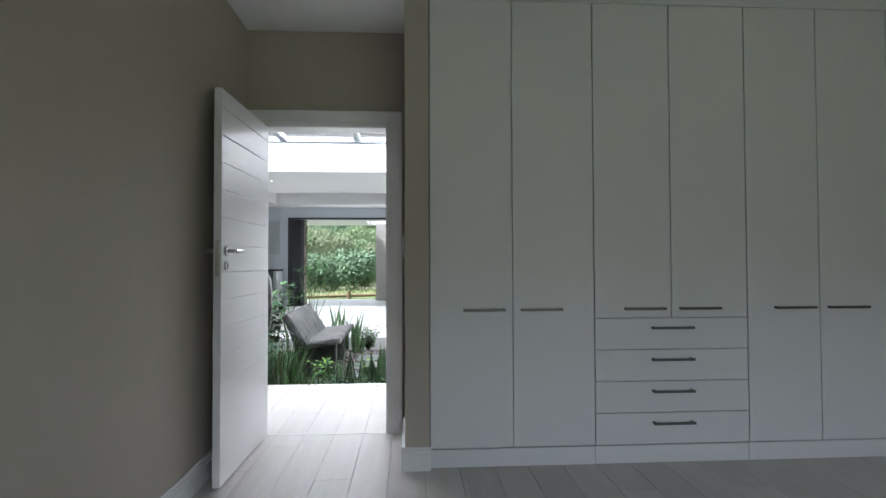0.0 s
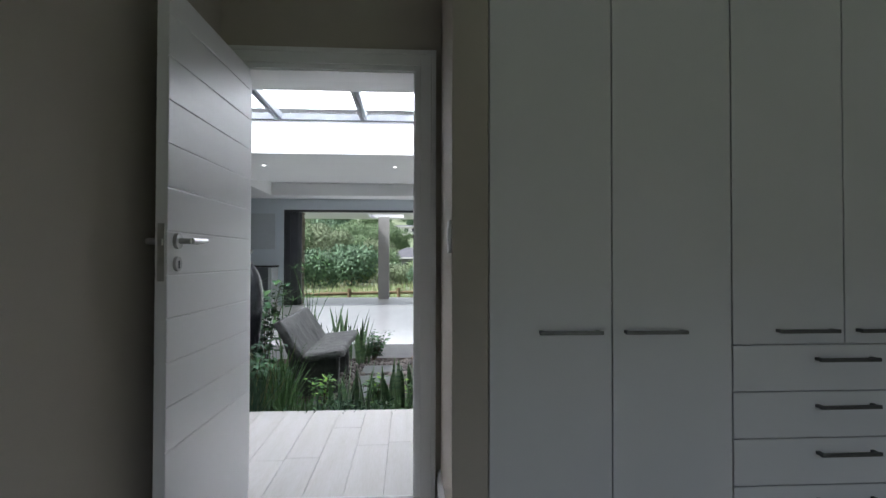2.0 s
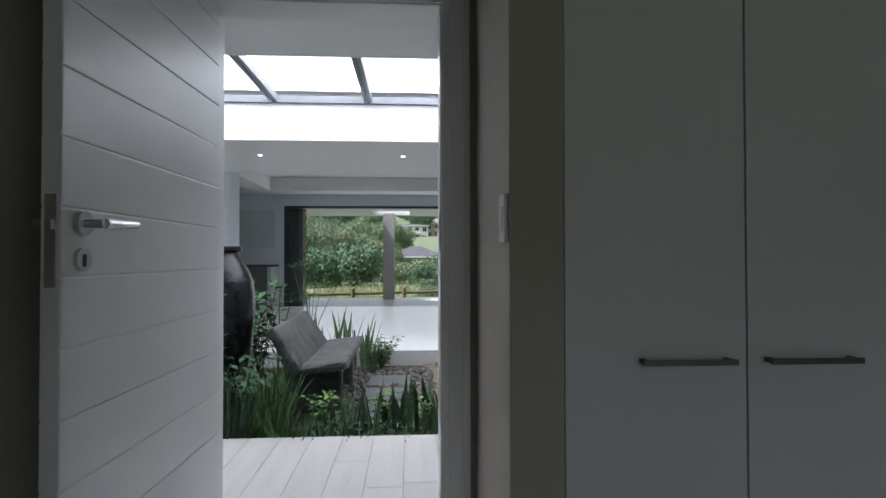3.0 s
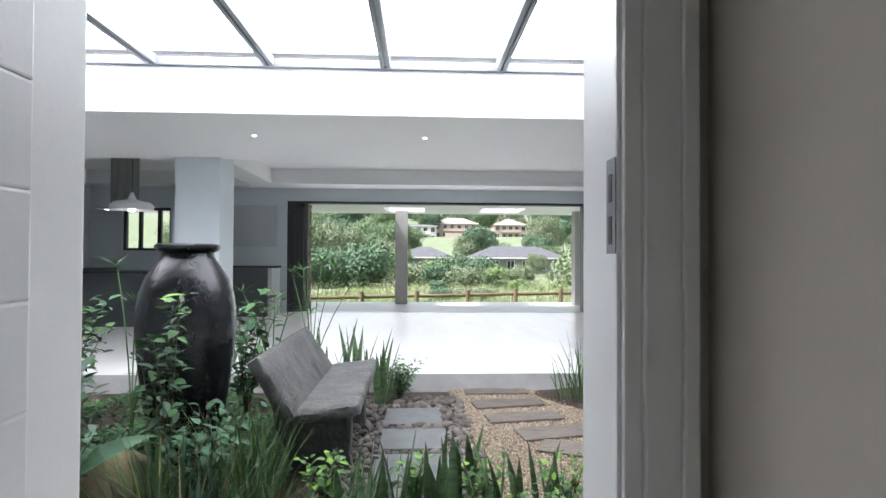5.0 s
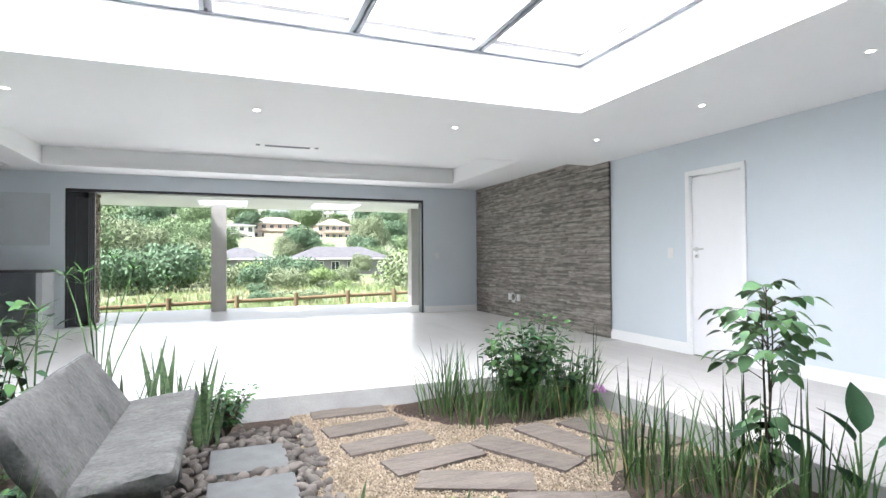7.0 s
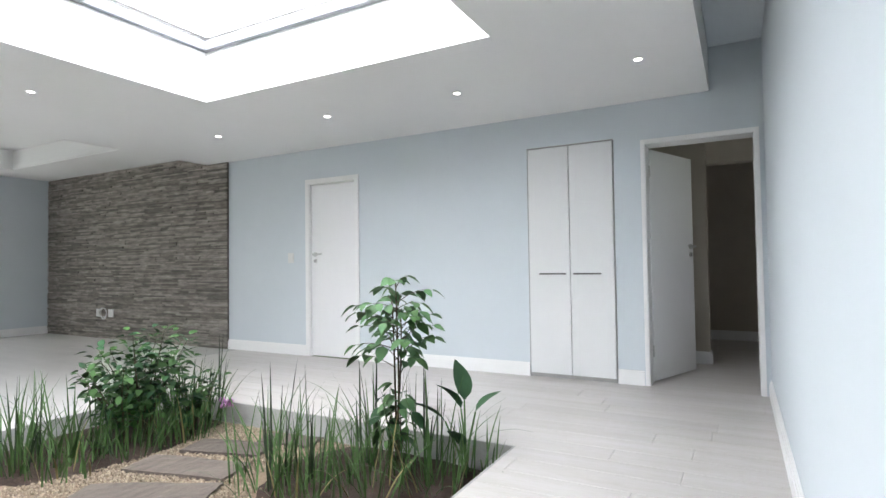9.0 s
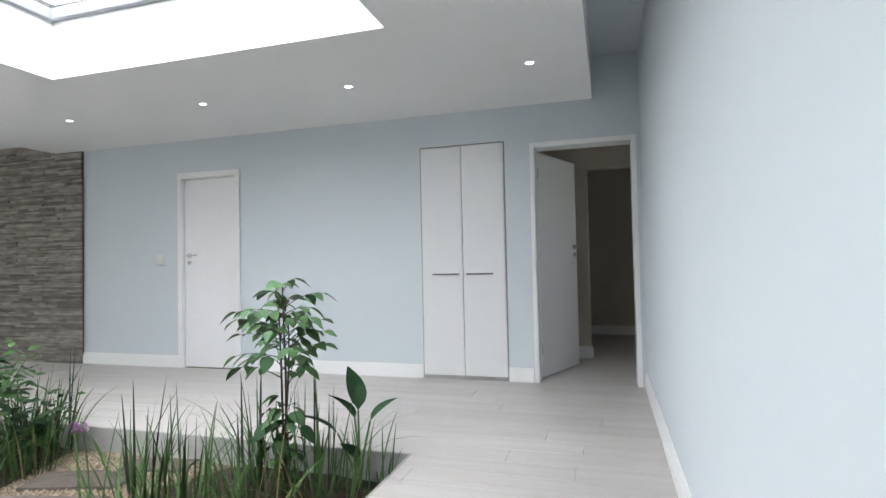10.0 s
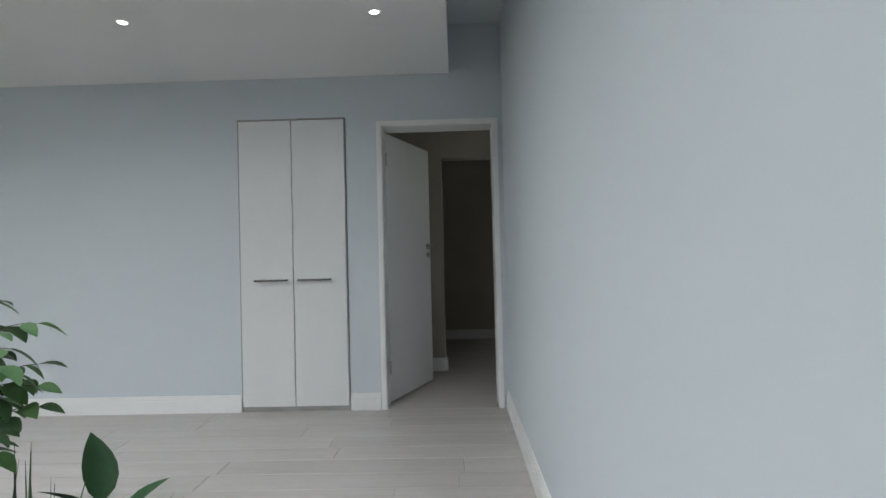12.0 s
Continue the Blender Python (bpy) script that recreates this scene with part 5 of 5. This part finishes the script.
def crown_shrub(label, at, height, radius, leaf, seed):
    """Three close stems, bare half-way up, with arching twigs that carry a domed crown of broad drooping leaves."""
    r = random.Random(seed)
    t = thing("plant", label, "plant", (at[0], at[1], PZ))
    bm = bmesh.new()
    leaves = []
    for s in range(3):
        a0, lean = 2.1 * s + 0.4, r.uniform(0.02, 0.05)
        h = height * (0.93, 0.84, 0.78)[s]
        pts = [Vector((lean * f * math.cos(a0) + 0.012 * math.sin(6 * f + s), lean * f * math.sin(a0) + 0.012 * math.cos(5 * f), h * f)) for f in [k / 10 for k in range(11)]]
        for k, (p, q) in enumerate(zip(pts, pts[1:])):
            rod(bm, p, q, 0.0085 - 0.0005 * k, 0.008 - 0.0005 * k, 6)
        for k in range(14 if s == 0 else 11):
            f = 0.60 + 0.39 * (k + 0.5) / (14 if s == 0 else 11)
            i = min(9, int(f * 10))
            base = pts[i].lerp(pts[i + 1], f * 10 - i)
            yaw = 2.4 * k + 2.1 * s + r.uniform(-0.3, 0.3)
            reach = radius * r.uniform(0.5, 1.0) * (1.0 if f < 0.9 else 0.85)
            rise = height * (0.05 + 0.06 * r.random()) * (0.7 if f > 0.85 else 1.0)
            d = Vector((math.cos(yaw), math.sin(yaw), 0))
            prev = base
            for n in range(1, 6):
                g = n / 5
                p = base + d * reach * g + Vector((0, 0, rise * math.sin(g * 1.9)))
                rod(bm, prev, p, 0.0034 - 0.0004 * n, 0.003 - 0.0004 * n, 5)
                prev = p
                if n > 1:
                    leaves.append((p, yaw + (0.9 if n % 2 else -0.9) * (n < 5) + r.uniform(-0.3, 0.3), r.uniform(-0.05, 0.5), leaf * r.uniform(0.62, 1.1)))
        leaves.append((pts[-1], a0, -0.3, leaf * 0.8))
        for f in (0.40, 0.46):
            base = pts[4].lerp(pts[5], (f - 0.4) * 10)
            for n in range(2):
                yaw = r.uniform(0, 6.28)
                leaves.append((base + Vector((math.cos(yaw), math.sin(yaw), 0.3)) * 0.04, yaw, r.uniform(0.1, 0.5), leaf * r.uniform(0.7, 1.15)))
    part("stem", bm, G_STEM, t, "brown-green stems", True)
    for p, yaw, pitch, ln in leaves:
        put_leaf(t, r.choice(("crown", "crown", "mid")), p, yaw, pitch, r.uniform(-0.45, 0.45), ln)
    return t


def ground_cover(label, at, rx, ry, count, leaf, keys, seed, height=0.16):
    """A low carpet of small leaves, too many to count, as one mesh for each leaf colour."""
    r = random.Random(seed)
    for key in keys:
        verts, faces = [], []
        src = LEAF[key]
        for _ in range(count // len(keys)):
            a, q = r.uniform(0, 6.28), math.sqrt(r.random())
            x, y = at[0] + rx * q * math.cos(a), at[1] + ry * q * math.sin(a)
            if not (PX0 + 0.05 < x < PX1 - 0.05 and PY0 + 0.05 < y < PY1 - 0.05):
                continue
            ln = leaf * r.uniform(0.6, 1.3)
            m = Matrix.LocRotScale((x, y, PZ + height * r.uniform(0.1, 1.0) * (1.05 - q * q)), Euler((r.uniform(-0.6, 0.6), r.uniform(-0.9, 0.3), r.uniform(0, 6.28))), (ln, ln, ln))
            k = len(verts)
            verts += [m @ v.co for v in src.vertices]
            faces += [tuple(k + i for i in p.vertices) for p in src.polygons]
        me = bpy.data.meshes.new("ground_cover")
        me.from_pydata(verts, [], faces)
        me.materials.append(src.materials[0])
        tagged(new("ground_cover", me), label, "ground cover", kind="stuff")


def blade(verts, faces, p, yaw, ln, w, lean, r, curl=1.6, seg=6):
    """One strap blade that leans and arches."""
    d, n = Vector((math.cos(yaw), math.sin(yaw), 0)), Vector((-math.sin(yaw), math.cos(yaw), 0))
    k, pos, ang = len(verts), Vector(p), lean
    for i in range(seg + 1):
        f = i / seg
        half = w / 2 * (1 - f ** 3.2) * (0.7 + 0.3 * min(1, f * 4)) + 0.0006
        side = n * half
        verts += [pos - side, pos + d * half * 0.35, pos + side]
        step = ln / seg
        pos = pos + d * math.sin(ang) * step + Vector((0, 0, math.cos(ang) * step))
        ang += curl * lean / seg * (0.6 + f)
    for i in range(seg):
        a = k + i * 3
        faces += [(a, a + 1, a + 4, a + 3), (a + 1, a + 2, a + 5, a + 4)]


def clump(label, at, count, height, radius, width, lean, mat, seed, curl=1.6, name="grass_clump", extra=None, base=PZ):
    r = random.Random(seed)
    t = thing(name, label, "grass" if name == "grass_clump" else "plant", (at[0], at[1], base))
    for m, c in ((mat, count), (extra, count // 6)):
        if not m:
            continue
        verts, faces = [], []
        for _ in range(c):
            a = r.uniform(0, 6.28)
            rr = radius * math.sqrt(r.random())
            blade(verts, faces, (rr * math.cos(a), rr * math.sin(a), 0), a + r.uniform(-1.2, 1.2), height * r.uniform(0.45, 1.05), width * r.uniform(0.7, 1.2), abs(r.gauss(lean, lean * 0.6)), r, curl)
        me = bpy.data.meshes.new("tuft")
        me.from_pydata(verts, [], faces)
        me.materials.append(m)
        me.shade_smooth()
        o = tagged(new("tuft", me), kind="stuff")
        o.parent = t
    return t


def snake_plant(at, count, height, seed, label="upright banded snake-plant leaves"):
    r = random.Random(seed)
    t = thing("snake_plant", label, "plant", (at[0], at[1], PZ))
    for i in range(count):
        verts, faces = [], []
        a = r.uniform(0, 6.28)
        blade(verts, faces, (0.10 * r.uniform(-1, 1), 0.07 * r.uniform(-1, 1), 0), a, height * r.uniform(0.55, 1.0), r.uniform(0.036, 0.058), r.uniform(0.04, 0.26), r, 0.8, 8)
        me = bpy.data.meshes.new("leaf")
        me.from_pydata(verts, [], faces)
        me.materials.append(G_SNAKE)
        me.shade_smooth()
        o = new("leaf", me)
        o.parent = t
    return t


def papyrus(at, stems, height, seed, spread=0.35):
    r = random.Random(seed)
    t = thing("papyrus", "slender papyrus stems with spoked green umbels", "plant", (at[0], at[1], PZ))
    bm = bmesh.new()
    tops = []
    for s in range(stems):
        a, h, o = r.uniform(0, 6.28), height * r.uniform(0.55, 1.0), spread * r.uniform(0.2, 1)
        pr = Vector((0.03 * math.cos(a), 0.03 * math.sin(a), 0))
        for i in range(1, 7):
            f = i / 6
            p = Vector((o * f * f * math.cos(a), o * f * f * math.sin(a), h * f))
            rod(bm, pr, p, 0.005, 0.004, 5)
            pr = p
        tops.append(pr)
    part("stem", bm, G_BLADE, t)
    for p in tops:
        verts, faces = [], []
        n = r.randint(11, 16)
        for i in range(n):
            blade(verts, faces, (0, 0, 0), 6.283 * i / n + r.uniform(-0.15, 0.15), r.uniform(0.10, 0.2), 0.009, r.uniform(0.9, 1.5), r, 0.35, 4)
        me = bpy.data.meshes.new("umbel")
        me.from_pydata(verts, [], faces)
        me.materials.append(G_MID)
        o = tagged(new("umbel", me), kind="stuff")
        o.parent, o.location = t, p
    return t


def paddle_plant(at, leaves, seed, label="young plant with dark glossy paddle leaves"):
    """Stalks that each carry one broad paddle leaf: (height, yaw, lean, length)."""
    t = thing("paddle_plant", label, "plant", (at[0], at[1], PZ))
    for h, yaw, lean, ln in leaves:
        d = Vector((math.cos(yaw), math.sin(yaw), 0))
        tip = d * lean * h + Vector((0, 0, h))
        bm = bmesh.new()
        rod(bm, (0, 0, 0), tip * 0.5 + d * -0.01, 0.009, 0.007, 6)
        rod(bm, tip * 0.5 + d * -0.01, tip, 0.007, 0.005, 6)
        part("stalk", bm, G_BLADE, t)
        o = put_leaf(t, "deep", tip, yaw, -1.15 + lean, 0.3, ln)
        o.scale.y = ln * 0.72
    return t


# by the far kerb
shrub("dense leafy green shrub with bright tips", (2.12, 3.98), 0.80, 15, 0.34, 0.078, 34, ("mid", "mid", "deep"), 31, 0.3)
shrub("dense leafy green shrub in the far bed", (2.02, 4.06), 0.66, 13, 0.34, 0.078, 28, ("mid", "deep", "mid"), 33, 0.25)
shrub("low leafy shrub at the bed's edge", (2.42, 3.86), 0.46, 7, 0.20, 0.09, 16, ("mid", "deep"), 32, 0.3)
for i, (x, y, n, h) in enumerate(((1.42, 4.18, 34, 0.55), (1.70, 4.05, 40, 0.55), (1.95, 3.86, 36, 0.42), (2.30, 3.80, 36, 0.40), (2.55, 4.0, 34, 0.55), (1.55, 3.86, 22, 0.28), (2.58, 4.3, 20, 0.6))):
    clump("clump of upright green iris blades in dark soil", (x, y), int(n * 1.3), h * 1.08, 0.19, 0.0105, 0.26, G_BLADE, 40 + i, 1.8, extra=(G_SPIKE, G_DRY)[i in (3, 5)])
fl = thing("flower", "small pink-mauve flower head on a thin stalk", "flower", (2.66, 3.80, PZ))
bm = bmesh.new()
rod(bm, (0, 0, 0), (0, 0, 0.15), 0.003, n=5)
part("stalk", bm, G_BLADE, fl)
for i in range(9):
    bm = bmesh.new()
    a = 0.7 * i
    bmesh.ops.create_uvsphere(bm, u_segments=8, v_segments=5, radius=0.026, matrix=Matrix.LocRotScale((0.045 * math.cos(a) * (i % 3) / 2, 0.05 * math.sin(a) * (1 + i % 2) / 2, 0.155 + 0.012 * (i % 4)), Euler((a, 0.4, a)), (1, 1, 0.45)))
    part("petal", bm, PINK, fl, smooth=True)

# garden corner by the passage
crown_shrub("slender shrub with a domed crown of drooping leaves", (2.46, 2.11), 1.18, 0.29, 0.104, 51)
shrub("leafy basal shoots of the slender shrub", (2.46, 2.10), 0.46, 4, 0.12, 0.12, 6, ("mid", "deep"), 52, 0.55, droop=0.4)
for i, (x, y, n, h) in enumerate(((1.86, 2.56, 30, 0.55), (2.05, 2.35, 36, 0.50), (2.22, 2.62, 34, 0.55), (2.30, 2.20, 40, 0.48), (2.05, 2.02, 34, 0.45), (2.45, 1.92, 44, 0.60), (2.30, 1.78, 34, 0.42), (2.60, 2.36, 30, 0.62), (1.90, 2.30, 26, 0.30), (2.58, 1.66, 26, 0.4), (2.0, 2.72, 14, 0.66))):
    clump("clump of slim arching green blades in dark soil", (x, y), int(n * 0.8), h * 1.05, 0.17, 0.0095, 0.28, G_BLADE, 60 + i, 1.9, extra=G_DRY if i in (4, 6, 8) else None)
for i, (x, y, n, h) in enumerate(((1.98, 2.60, 7, 0.74), (2.14, 2.46, 6, 0.70), (2.36, 2.30, 6, 0.66), (2.56, 1.98, 7, 0.72), (2.60, 2.30, 5, 0.78), (1.50, 4.22, 6, 0.72), (2.66, 3.98, 6, 0.74))):
    clump("few tall straight dark bulb leaves above the clump", (x, y), n, h, 0.10, 0.013, 0.09, G_SPIKE, 140 + i, 0.9)
paddle_plant((2.60, 1.74), ((0.42, 0.6, 0.03, 0.27), (0.38, 2.4, 0.06, 0.21), (0.30, 1.9, 0.38, 0.25), (0.36, -1.2, 0.17, 0.18), (0.16, 2.9, 0.12, 0.20)), 3)

# round the bench
for x, y, n, h in ((-0.82, 4.28, 10, 0.78), (-0.62, 4.36, 10, 0.74), (-0.42, 4.24, 9, 0.68), (-0.30, 4.06, 8, 0.60)):
    snake_plant((x, y), n, h, int(100 * (x + 5)))
shrub("small bright feathery bush at the kerb", (-0.20, 4.24), 0.38, 16, 0.22, 0.05, 26, ("mid", "deep", "mid"), 71, 0.2)
papyrus((-1.0, 4.25), 7, 1.38, 72, 0.45)
papyrus((-1.30, 4.05), 8, 1.05, 73, 0.35)
papyrus((-1.95, 3.0), 4, 1.28, 74, 0.25)
shrub("leafy shrub behind the bench", (-1.42, 3.75), 1.02, 10, 0.32, 0.105, 24, ("deep", "mid", "deep"), 75, 0.2)
shrub("broad leafy shrub near the kitchen", (-2.66, 3.36), 0.98, 18, 0.40, 0.095, 30, ("deep", "grey", "mid"), 76, 0.25)
shrub("low grey-green rosette plant in soil", (-2.30, 2.75), 0.62, 10, 0.28, 0.12, 18, ("grey",), 77, 0.2)
# in front of the jar
young = shrub("tall young plant with lime new leaves", (-1.36, 2.16), 1.10, 6, 0.17, 0.085, 30, ("mid", "grey", "deep"), 81, 0.15)
for p, yaw, ln in (((-0.02, 0.0, 1.07), 0.4, 0.12), ((0.02, 0.02, 1.05), 2.6, 0.11), ((0.0, -0.02, 1.02), -1.2, 0.12), ((0.03, -0.02, 0.98), -0.3, 0.10)):
    put_leaf(young, "lime", Vector(p), yaw, -0.3, 0.1, ln)
shrub("leafy grey-green undergrowth plant by the jar", (-1.10, 1.95), 0.58, 12, 0.28, 0.072, 24, ("grey", "deep", "deep"), 82, 0.15)
shrub("leafy grey-green undergrowth plant by the jar", (-1.75, 1.85), 0.52, 12, 0.28, 0.072, 24, ("grey", "deep", "deep"), 83, 0.15)
for i, (x, y, rx, ry, n, ks) in enumerate(((-2.15, 2.85, 0.5, 0.45, 500, ("mid", "deep")), (-3.0, 2.9, 0.6, 0.5, 500, ("deep", "grey")), (-1.12, 3.15, 0.25, 0.5, 360, ("mid", "deep")), (-1.02, 2.55, 0.25, 0.4, 360, ("mid", "grey")), (-3.7, 3.4, 0.6, 0.6, 500, ("deep", "mid")),
                                              (-2.2, 1.85, 0.6, 0.3, 520, ("mid", "grey")), (-0.95, 3.9, 0.3, 0.4, 340, ("mid", "deep")), (-2.1, 4.0, 0.8, 0.45, 620, ("deep", "mid")), (-1.6, 2.4, 0.5, 0.35, 420, ("lime", "mid")), (-1.75, 3.4, 0.5, 0.4, 420, ("mid", "deep")),
                                              (-0.3, 1.75, 0.9, 0.22, 560, ("mid", "deep")), (0.75, 1.75, 0.6, 0.22, 420, ("mid", "deep")))):
    ground_cover("mixed small-leaved green ground cover on the soil", (x, y), rx, ry, int(n * 1.7), 0.046, ks, 200 + i)
ground_cover("bright lime ground cover below the jar", (-1.86, 2.5), 0.32, 0.28, 420, 0.05, ("lime",), 232, 0.14)
ground_cover("mixed low ground cover in the corner", (-2.7, 2.3), 0.5, 0.4, 500, 0.075, ("mid", "deep", "grey"), 231, 0.22)
shrub("leafy shade plant at the kerb", (-3.2, 3.3), 0.7, 13, 0.40, 0.09, 24, ("deep", "grey"), 87, 0.2)
paddle_plant((-1.66, 1.66), ((0.30, 2.4, 0.6, 0.34), (0.32, 0.5, 0.45, 0.32), (0.26, 1.4, 0.6, 0.30), (0.24, 3.6, 0.8, 0.30), (0.20, -0.4, 0.7, 0.26)), 4, "broad-leaved plant with arching paddle leaves")
# along the near kerb
for i, (x, y, n, h, ln) in enumerate(((-1.05, 1.72, 70, 0.56, 0.3), (-0.84, 1.84, 50, 0.50, 0.3), (-0.62, 1.66, 44, 0.34, 0.34), (-0.42, 1.75, 34, 0.28, 0.35), (-1.28, 1.90, 50, 0.55, 0.3), (-0.90, 2.10, 36, 0.66, 0.2), (-0.2, 1.62, 44, 0.26, 0.4), (0.15, 1.64, 44, 0.28, 0.4), (0.62, 1.66, 44, 0.26, 0.4), (1.0, 1.7, 40, 0.3, 0.35),
                                      (-0.25, 2.0, 26, 0.3, 0.35), (1.35, 1.75, 36, 0.34, 0.3))):
    clump("dense clump of arching green grass blades", (x, y), int(n * 1.7), h, 0.15, 0.0085, ln, G_BLADE if i % 3 else G_GREY, 90 + i, 1.7, extra=G_DRY if i in (0, 5) else None)
for x, y, n, h in ((-0.20, 1.80, 8, 0.54), (0.05, 1.90, 8, 0.50), (-0.32, 2.0, 6, 0.42), (0.16, 2.02, 6, 0.46), (0.38, 1.82, 7, 0.56), (0.62, 1.86, 6, 0.42), (0.86, 1.80, 6, 0.40), (0.22, 1.72, 5, 0.36)):
    snake_plant((x, y), n, h, int(100 * (x + 9)))
for x, y, sd in ((0.30, 1.98, 1), (0.72, 1.98, 2), (-0.05, 2.02, 3), (0.5, 1.66, 4), (-0.5, 2.05, 5)):
    shrub("soft ferny green undergrowth by the kerb", (x, y), 0.30, 9, 0.16, 0.05, 18, ("mid", "lime", "mid"), 120 + sd, 0.15)

# ---- floor planks, each its own piece ----
def plank_mesh(w, ln, mat):
    bm = bmesh.new()
    c = 0.0003 if mat is TILE else 0.0018
    lo = [bm.verts.new((x, y, -0.012)) for x, y in ((0, 0), (w, 0), (w, ln), (0, ln))]
    mid = [bm.verts.new((x, y, -c)) for x, y in ((0, 0), (w, 0), (w, ln), (0, ln))]
    top = [bm.verts.new((x, y, 0)) for x, y in ((c, c), (w - c, c), (w - c, ln - c), (c, ln - c))]
    for a, b in ((lo, mid), (mid, top)):
        for i in range(4):
            bm.faces.new((a[i], a[(i + 1) % 4], b[(i + 1) % 4], b[i]))
    bm.faces.new(top)
    return mesh_of("plank", bm, mat)


PW, PL = 0.192, 1.285
cache = {}


def lay(parent, x0, x1, y0, y1, seed, mat=PLANK, joined=None):
    r = random.Random(seed)
    x = x0
    while x < x1 - 0.005:
        w = min(PW, x1 - x)
        y = y0 - r.uniform(0, PL)
        while y < y1 - 0.005:
            a, b = max(y, y0), min(y + PL, y1)
            y += PL
            if b - a < 0.02:
                continue
            if joined is not None:
                box(joined, (x + 0.001, a + 0.001, -0.012), (x + w - 0.001, b - 0.001, 0.0))
                continue
            key = (round(w, 3), round(b - a, 3), mat.name)
            if key not in cache:
                gap = 0.0 if mat is TILE else 0.0016
                cache[key] = plank_mesh(w - gap, b - a - gap, mat)
            o = new("plank", cache[key])
            o.parent, o.location = parent, (x + 0.0008, a + 0.0008, 0)
        x += w


fb, fh, fv = bpy.data.objects["floor_bedroom"], bpy.data.objects["floor_hall"], bpy.data.objects["floor_living"]
lay(fb, -0.675, 4.2, -3.0, 0.0, 1)
lay(fh, -2.4, PX1, 0.0, PY0, 2)
lay(fh, PX1, 4.70, 0.0, 6.0, 3)
bm = bmesh.new()
lay(None, -0.675, 4.2, -5.5, -3.0, 4, joined=bm)
tagged(part("plank_field", bm, PLANK, fb), kind="stuff")
bm = bmesh.new()
lay(None, -8.2, -2.4, 0.0, PY0, 5, joined=bm)
lay(None, -8.2, PX0, PY0, 6.0, 6, joined=bm)
tagged(part("plank_field", bm, PLANK, fh), kind="stuff")
lay(fv, PX0, PX1, PY1, 6.0, 7, TILE)
lay(fv, -6.7, 4.7, 6.0, 10.60, 8, TILE)
